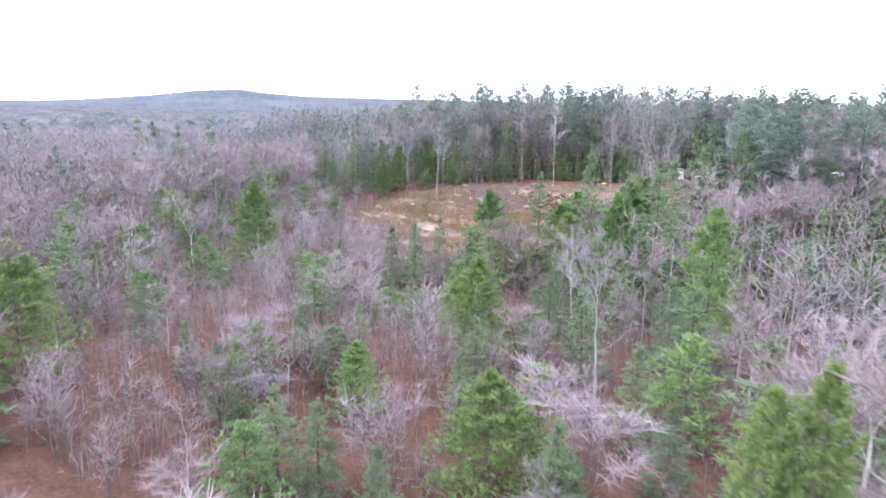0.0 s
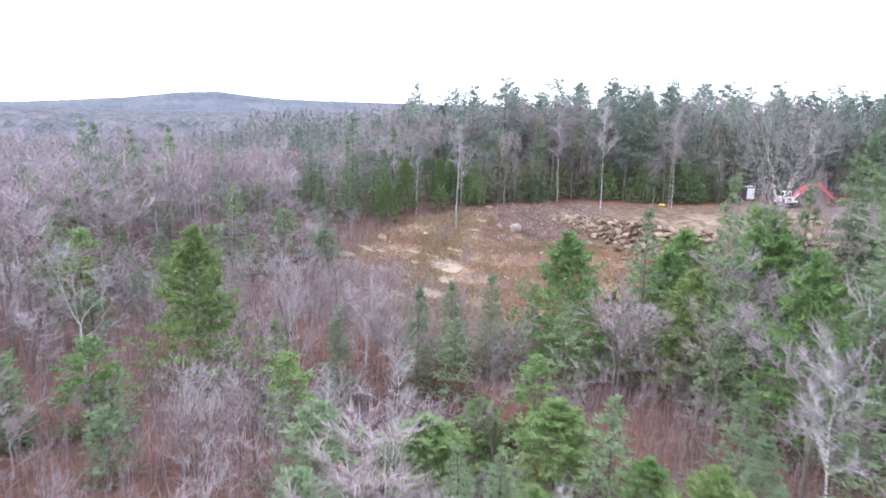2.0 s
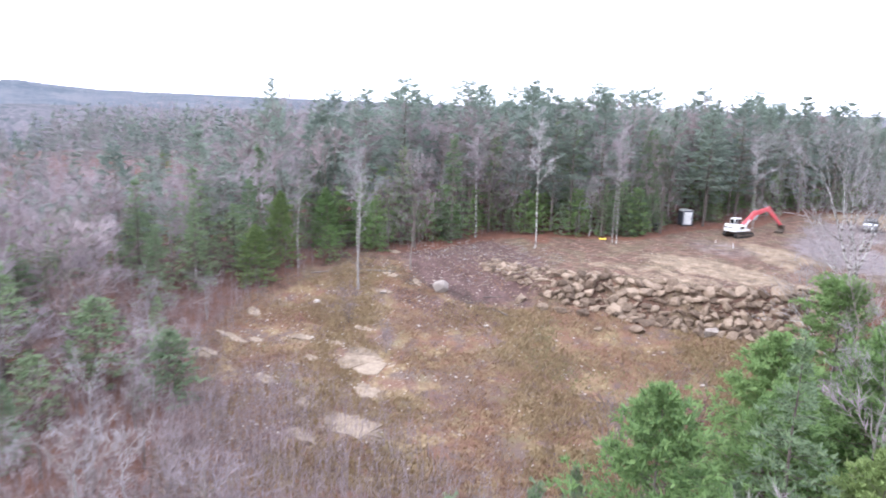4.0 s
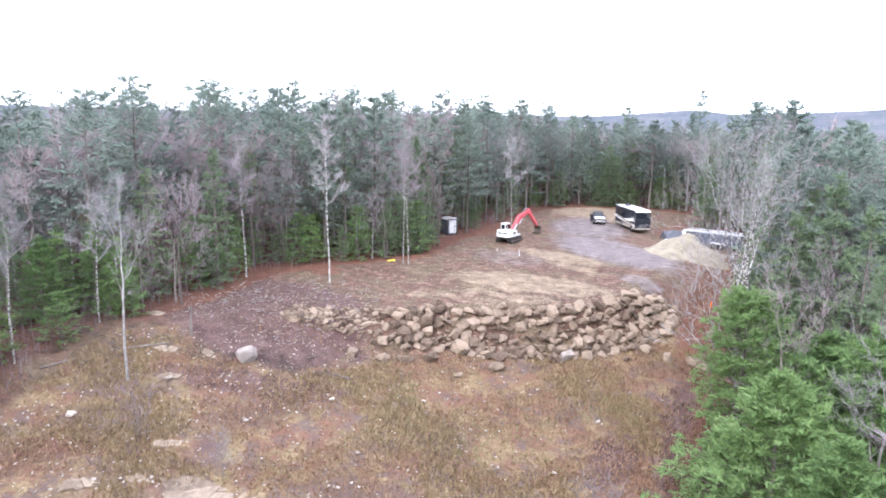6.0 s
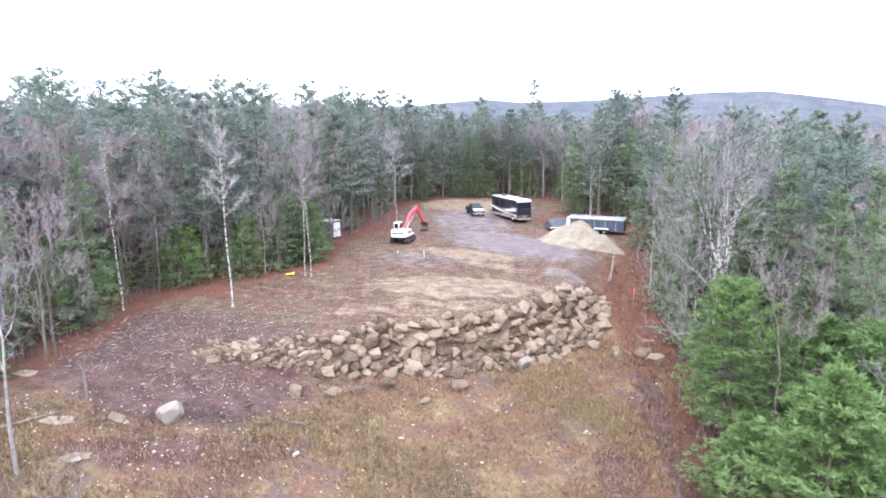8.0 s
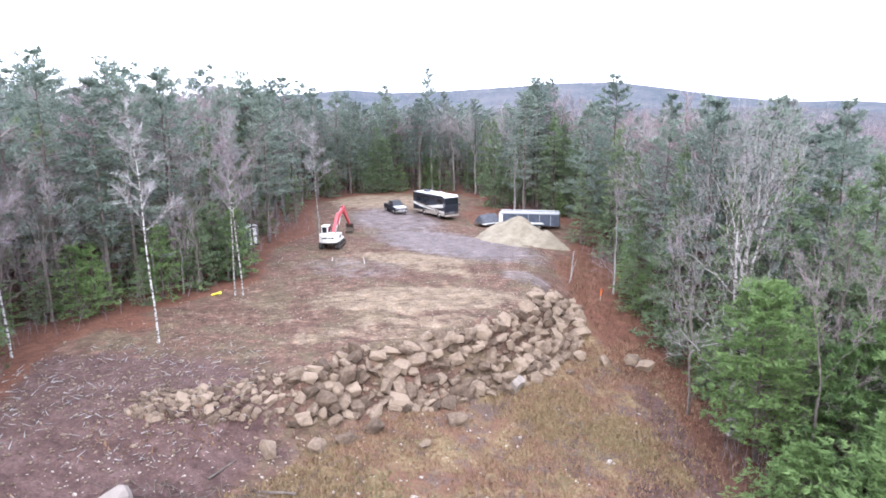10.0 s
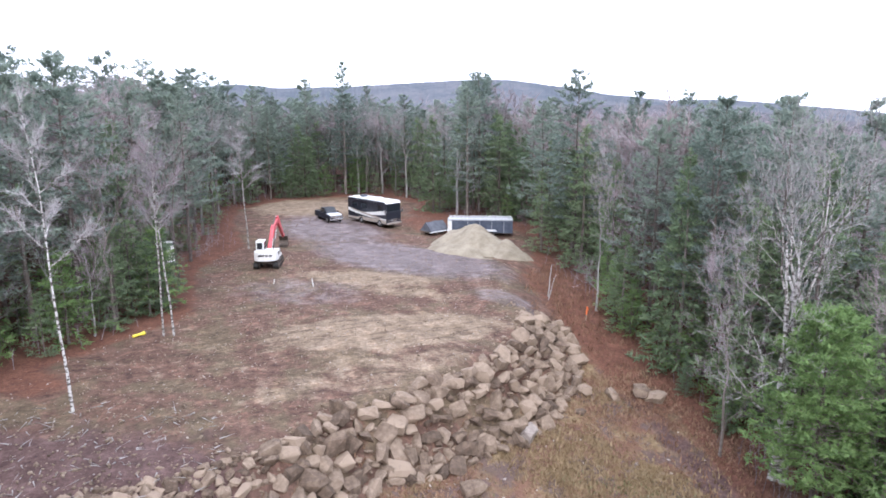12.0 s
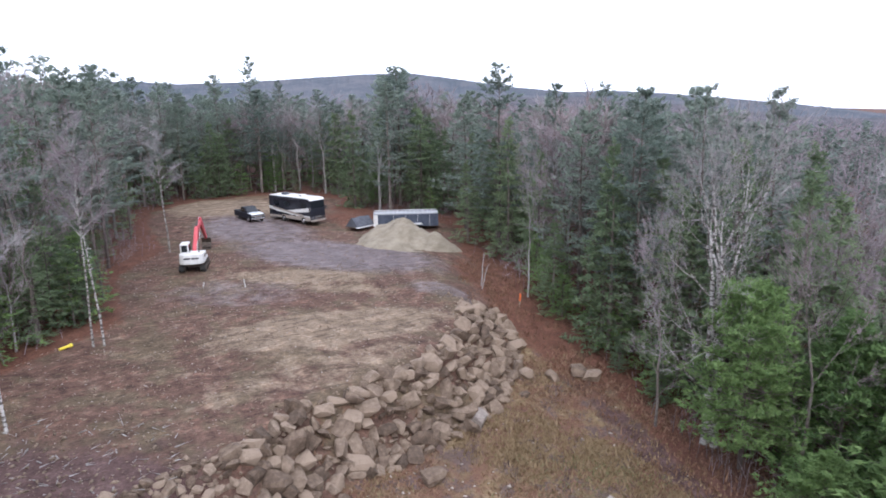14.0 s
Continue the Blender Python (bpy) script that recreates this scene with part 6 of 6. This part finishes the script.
def motorhome(x, y, turn):
    rv = at_ground("motorhome", "large motorhome with white roof and sweeping dark stripes", "motorhome", x, y, turn)
    h, w = 4.3, 1.25
    body = part("body", outline([(-h, 0.55), (-h, 3.2), (-h + 0.15, 3.38), (h - 0.5, 3.38), (h - 0.12, 3.2), (h, 1.9), (h, 0.5), (h - 0.2, 0.42), (-h + 0.2, 0.42)], -w, w), CHARCOAL, rv, "dark charcoal coach body", bevel=0.06)
    roof = part("roof", outline([(-h + 0.05, 3.385), (-h + 0.2, 3.5), (h - 0.7, 3.5), (h - 0.4, 3.385)], -w + 0.03, w - 0.03), WHITE, rv, "white roof", bevel=0.04)
    part("roof_cap", outline([(h - 0.9, 3.39), (h - 0.9, 3.52), (h - 0.35, 3.46), (h - 0.02, 3.2), (h - 0.2, 3.16), (h - 0.5, 3.385)], -w - 0.01, w + 0.01), WHITE, rv, "white moulded front cap", bevel=0.03)
    for xx in (-2.2, 1.3):
        part("air_conditioner", outline([(xx - 0.45, 3.5), (xx - 0.4, 3.76), (xx + 0.3, 3.78), (xx + 0.48, 3.5)], -0.35, 0.35), WHITE if xx > 0 else DARK_TARP, rv, bevel=0.05)
    part("roof_vent", box(-0.6, -0.1, -0.25, 0.25, 3.5, 3.6), WHITE, roof)
    part("awning", rod((-2.6, 3.22), (2.4, 3.22), -w - 0.07, 0.06), CHARCOAL, rv)
    for s in (-1, 1):
        yy = s * (w + 0.002)
        swoosh(-h + 0.1, h - 0.1, lambda t: (0.5, 0.78 + 0.25 * t), yy, TAUPE, body, "taupe lower stripe")
        swoosh(-h + 0.1, h - 0.2, lambda t: (1.0 + 0.6 * (1 - t) ** 2, 1.16 + 0.85 * (1 - t) ** 2), s * (w + 0.004), WHITE, body, "white sweeping stripe")
        swoosh(-h + 1.6, h - 0.2, lambda t: (1.3 + 0.45 * t ** 2, 1.5 + 0.85 * t ** 1.6), s * (w + 0.003), WHITE, body, "white sweeping stripe")
        swoosh(-h + 0.8, h - 1.4, lambda t: (1.75 - 0.8 * t, 1.95 - 0.7 * t), s * (w + 0.005), TAUPE, body, "taupe sweeping stripe")
        for x0, x1 in ((-3.2, -2.1), (-1.2, 0.1), (2.4, 3.5)):
            part("side_window", box(x0, x1, yy - 0.01, yy + s * 0.016, 2.15, 2.85), GLASS, body)
        for x0 in (-1.6, -0.2, 1.2):
            part("locker_door", box(x0, x0 + 1.2, s * w - 0.01, s * (w + 0.013), 0.6, 1.0), TAUPE, body, bevel=0.01)
        part("mirror", box(h - 0.1, h + 0.12, s * 1.45 - 0.09, s * 1.45 + 0.09, 1.9, 2.35), CHROME, body)
        part("headlight", box(h - 0.02, h + 0.03, s * 0.95 - 0.18, s * 0.95 + 0.18, 0.85, 1.05), CHROME, body)
        part("tail_light", box(-h - 0.02, -h + 0.02, s * 1.05 - 0.1, s * 1.05 + 0.1, 1.2, 1.6), RED, body)
    part("windscreen", outline([(h - 0.085, 3.02), (h - 0.008, 2.2), (h - 0.05, 2.2), (h - 0.135, 3.02)], -1.1, 1.1), GLASS, body)
    part("grille", box(h - 0.02, h + 0.025, -0.6, 0.6, 0.75, 1.15), CHROME, body)
    part("rear_window", box(-h - 0.015, -h + 0.01, -0.7, 0.7, 2.2, 2.8), GLASS, body)
    part("bumper", box(h - 0.05, h + 0.12, -w, w, 0.42, 0.68), TAUPE, body, "taupe front bumper", bevel=0.04)
    for xx in (-1.3, 2.75):
        for s in (-1, 1):
            wheel(rv, xx, s * 1.12, 0.48, 0.48, 0.32)
    return rv


motorhome(5.7, 54.2, -68)


# ---- trailer ----
def trailer(x, y, turn):
    tl = at_ground("stock_trailer", "long blue-grey trailer with a pale ribbed roof", "trailer", x, y, turn)
    h, w = 4.2, 1.1
    body = part("body", outline([(-h, 0.5), (-h, 2.05), (-h + 0.2, 2.12), (h - 0.1, 2.12), (h, 2.05), (h, 0.5)], -w, w), BLUE_GREY, tl, bevel=0.04)
    roof = part("roof", outline([(-h - 0.05, 2.125), (-h + 0.05, 2.24), (h - 0.05, 2.24), (h + 0.05, 2.125)], -w - 0.06, w + 0.06), GALVANISED, tl, "pale roof", bevel=0.03)
    for k in range(15):
        xx = -h + 0.3 + k * 0.56
        part("roof_rib", box(xx - 0.04, xx + 0.04, -w, w, 2.24, 2.3), SILVER, roof)
    for s in (-1, 1):
        part("roof_rail", rod((-h + 0.1, 2.36), (h - 0.1, 2.36), s * (w - 0.02), 0.035), SILVER, roof)
    part("nose_panel", box(-h - 0.02, -h + 0.55, -w - 0.012, w + 0.012, 0.55, 2.1), WHITE, tl, "white front panel", bevel=0.02)
    for s in (-1, 1):
        for k in range(4):
            xx = -h + 2.6 + k * 1.55
            part("post", box(xx - 0.03, xx + 0.03, s * w - 0.02, s * (w + 0.03), 0.5, 2.1), GALVANISED, body)
        part("mudguard", outline([(-0.2, 0.75), (0.1, 0.98), (1.9, 0.98), (2.2, 0.75)], s * (w + 0.01), s * (w + 0.25)), SILVER, tl, bevel=0.02)
        for xx in (0.45, 1.5):
            wheel(tl, xx, s * (w + 0.12), 0.36, 0.36, 0.22)
    part("drawbar", outline([(-h, 0.5), (-h - 1.3, 0.45), (-h - 1.3, 0.56), (-h, 0.66)], -0.08, 0.08), STEEL, tl)
    part("jack", rod((-h - 1.0, 0.0), (-h - 1.0, 0.9), 0.0, 0.05), STEEL, tl)
    return tl


trailer(17.1, 43.9, -25.5)


def covered_load(x, y, turn):
    """A low frame with a dark sheet pitched over it."""
    ob = at_ground("covered_load", "dark grey tarpaulin pitched over a low flat trailer", "tarpaulin", x, y, turn)
    geo, n = Geo(), 9
    for i in range(n):
        t = i / (n - 1)
        sag = 0.05 * math.sin(t * 9)
        xx = -1.5 + 3.0 * t
        geo.v += [Vector((xx, -1.1, 0.55 + sag)), Vector((xx, -0.5, 1.25 + sag * 0.5)), Vector((xx, 0.0, 1.7 - sag)), Vector((xx, 0.5, 1.2)), Vector((xx, 1.1, 0.55))]
    for i in range(n - 1):
        geo.f += [(5 * i + k, 5 * i + 5 + k, 5 * i + 6 + k, 5 * i + 1 + k) for k in range(4)]
    geo.f += [(0, 1, 2, 3, 4), tuple(5 * (n - 1) + k for k in (4, 3, 2, 1, 0))]
    part("tarpaulin", geo, DARK_TARP, ob)
    part("deck", box(-1.7, 1.7, -1.1, 1.1, 0.42, 0.54), STEEL, ob, bevel=0.02)
    part("edge_rail", box(-1.72, 1.72, -1.14, -1.1, 0.4, 0.56), SILVER, ob)
    for xx in (-0.5, 0.5):
        for s in (-1, 1):
            wheel(ob, xx, s * 0.85, 0.32, 0.32, 0.2)
    return ob


covered_load(11.6, 46.3, 20)


# ---- small site things ----
def site_toilet(x, y, turn):
    ob = at_ground("portable_toilet", "grey portable toilet with a white door", "toilet", x, y, turn)
    part("cabin", outline([(-0.58, 0.12), (-0.58, 2.1), (-0.4, 2.2), (0.4, 2.2), (0.58, 2.1), (0.58, 0.12)], -0.58, 0.58), DARK_TARP, ob, bevel=0.03)
    part("roof", outline([(-0.62, 2.12), (-0.35, 2.36), (0.35, 2.36), (0.62, 2.12), (0.35, 2.24), (-0.35, 2.24)], -0.61, 0.61), WHITE, ob, bevel=0.02)
    door = part("door", box(-0.42, 0.42, -0.62, -0.585, 0.2, 2.02), WHITE, ob, "white door", bevel=0.015)
    part("handle", box(0.28, 0.34, -0.66, -0.62, 1.0, 1.2), STEEL, door)
    part("skid", box(-0.64, 0.64, -0.62, 0.62, 0.0, 0.12), RUBBER, ob)
    ob.matrix_basis = ob.matrix_basis @ Matrix.Diagonal((1.5, 1.5, 1.08, 1))
    return ob


site_toilet(-21.2, 38.2, 50)


def bin_(x, y):
    ob = at_ground("waste_bin", "dark plastic bin under the trees", "bin", x, y, 20)
    part("body", outline([(-0.3, 0.05), (-0.36, 1.0), (0.36, 1.0), (0.3, 0.05)], -0.32, 0.32), RUBBER, ob, bevel=0.03)
    part("lid", outline([(-0.4, 1.0), (-0.36, 1.08), (0.3, 1.12), (0.42, 1.0)], -0.36, 0.36), DARK_TARP, ob, bevel=0.02)
    return ob


bin_(-21.9, 30.0)


def stake(x, y, height, lean, ribbon, label, lit=WHITE):
    ob = at_ground("survey_stake", label, "stake", x, y, 20)
    part("post", box(-0.035, 0.035, -0.025, 0.025, -0.2, height), TIMBER if ribbon else lit, ob)
    if ribbon:
        part("ribbon", box(-0.06, 0.06, -0.045, 0.045, height - 0.75, height - 0.02), ribbon, ob, "bright orange ribbon")
        part("ribbon_tail", outline([(0.04, height - 0.1), (0.26, height - 0.35), (0.22, height - 0.42), (0.03, height - 0.22)], -0.01, 0.01), ribbon, ob)
    ob.matrix_basis = ob.matrix_basis @ pose(0, 0, 0, lean, lean * 0.5, 0)
    return ob


stake(13.5, 13.8, 1.3, 3, ORANGE, "wooden survey stake with an orange ribbon")
stake(-8.5, 25.4, 0.75, -8, None, "short white stake standing on the pad")
stake(-11.8, 27.4, 0.45, 10, None, "short white stake standing on the pad")


def yellow_pipe(x, y, turn):
    ob = at_ground("yellow_pipe", "short yellow plastic pipe lying by the trees", "pipe", x, y, turn)
    geo = Geo()
    geo.tube([Vector((-0.42, 0, 0.13)), Vector((0.28, 0, 0.13)), Vector((0.32, 0, 0.13)), Vector((0.5, 0, 0.13))], [0.1, 0.1, 0.14, 0.14], 14)
    geo.f += [tuple(range(13, -1, -1)), tuple(range(42, 56))]
    part("barrel", geo, YELLOW, ob)
    return ob


yellow_pipe(-23.0, 16.7, 35)
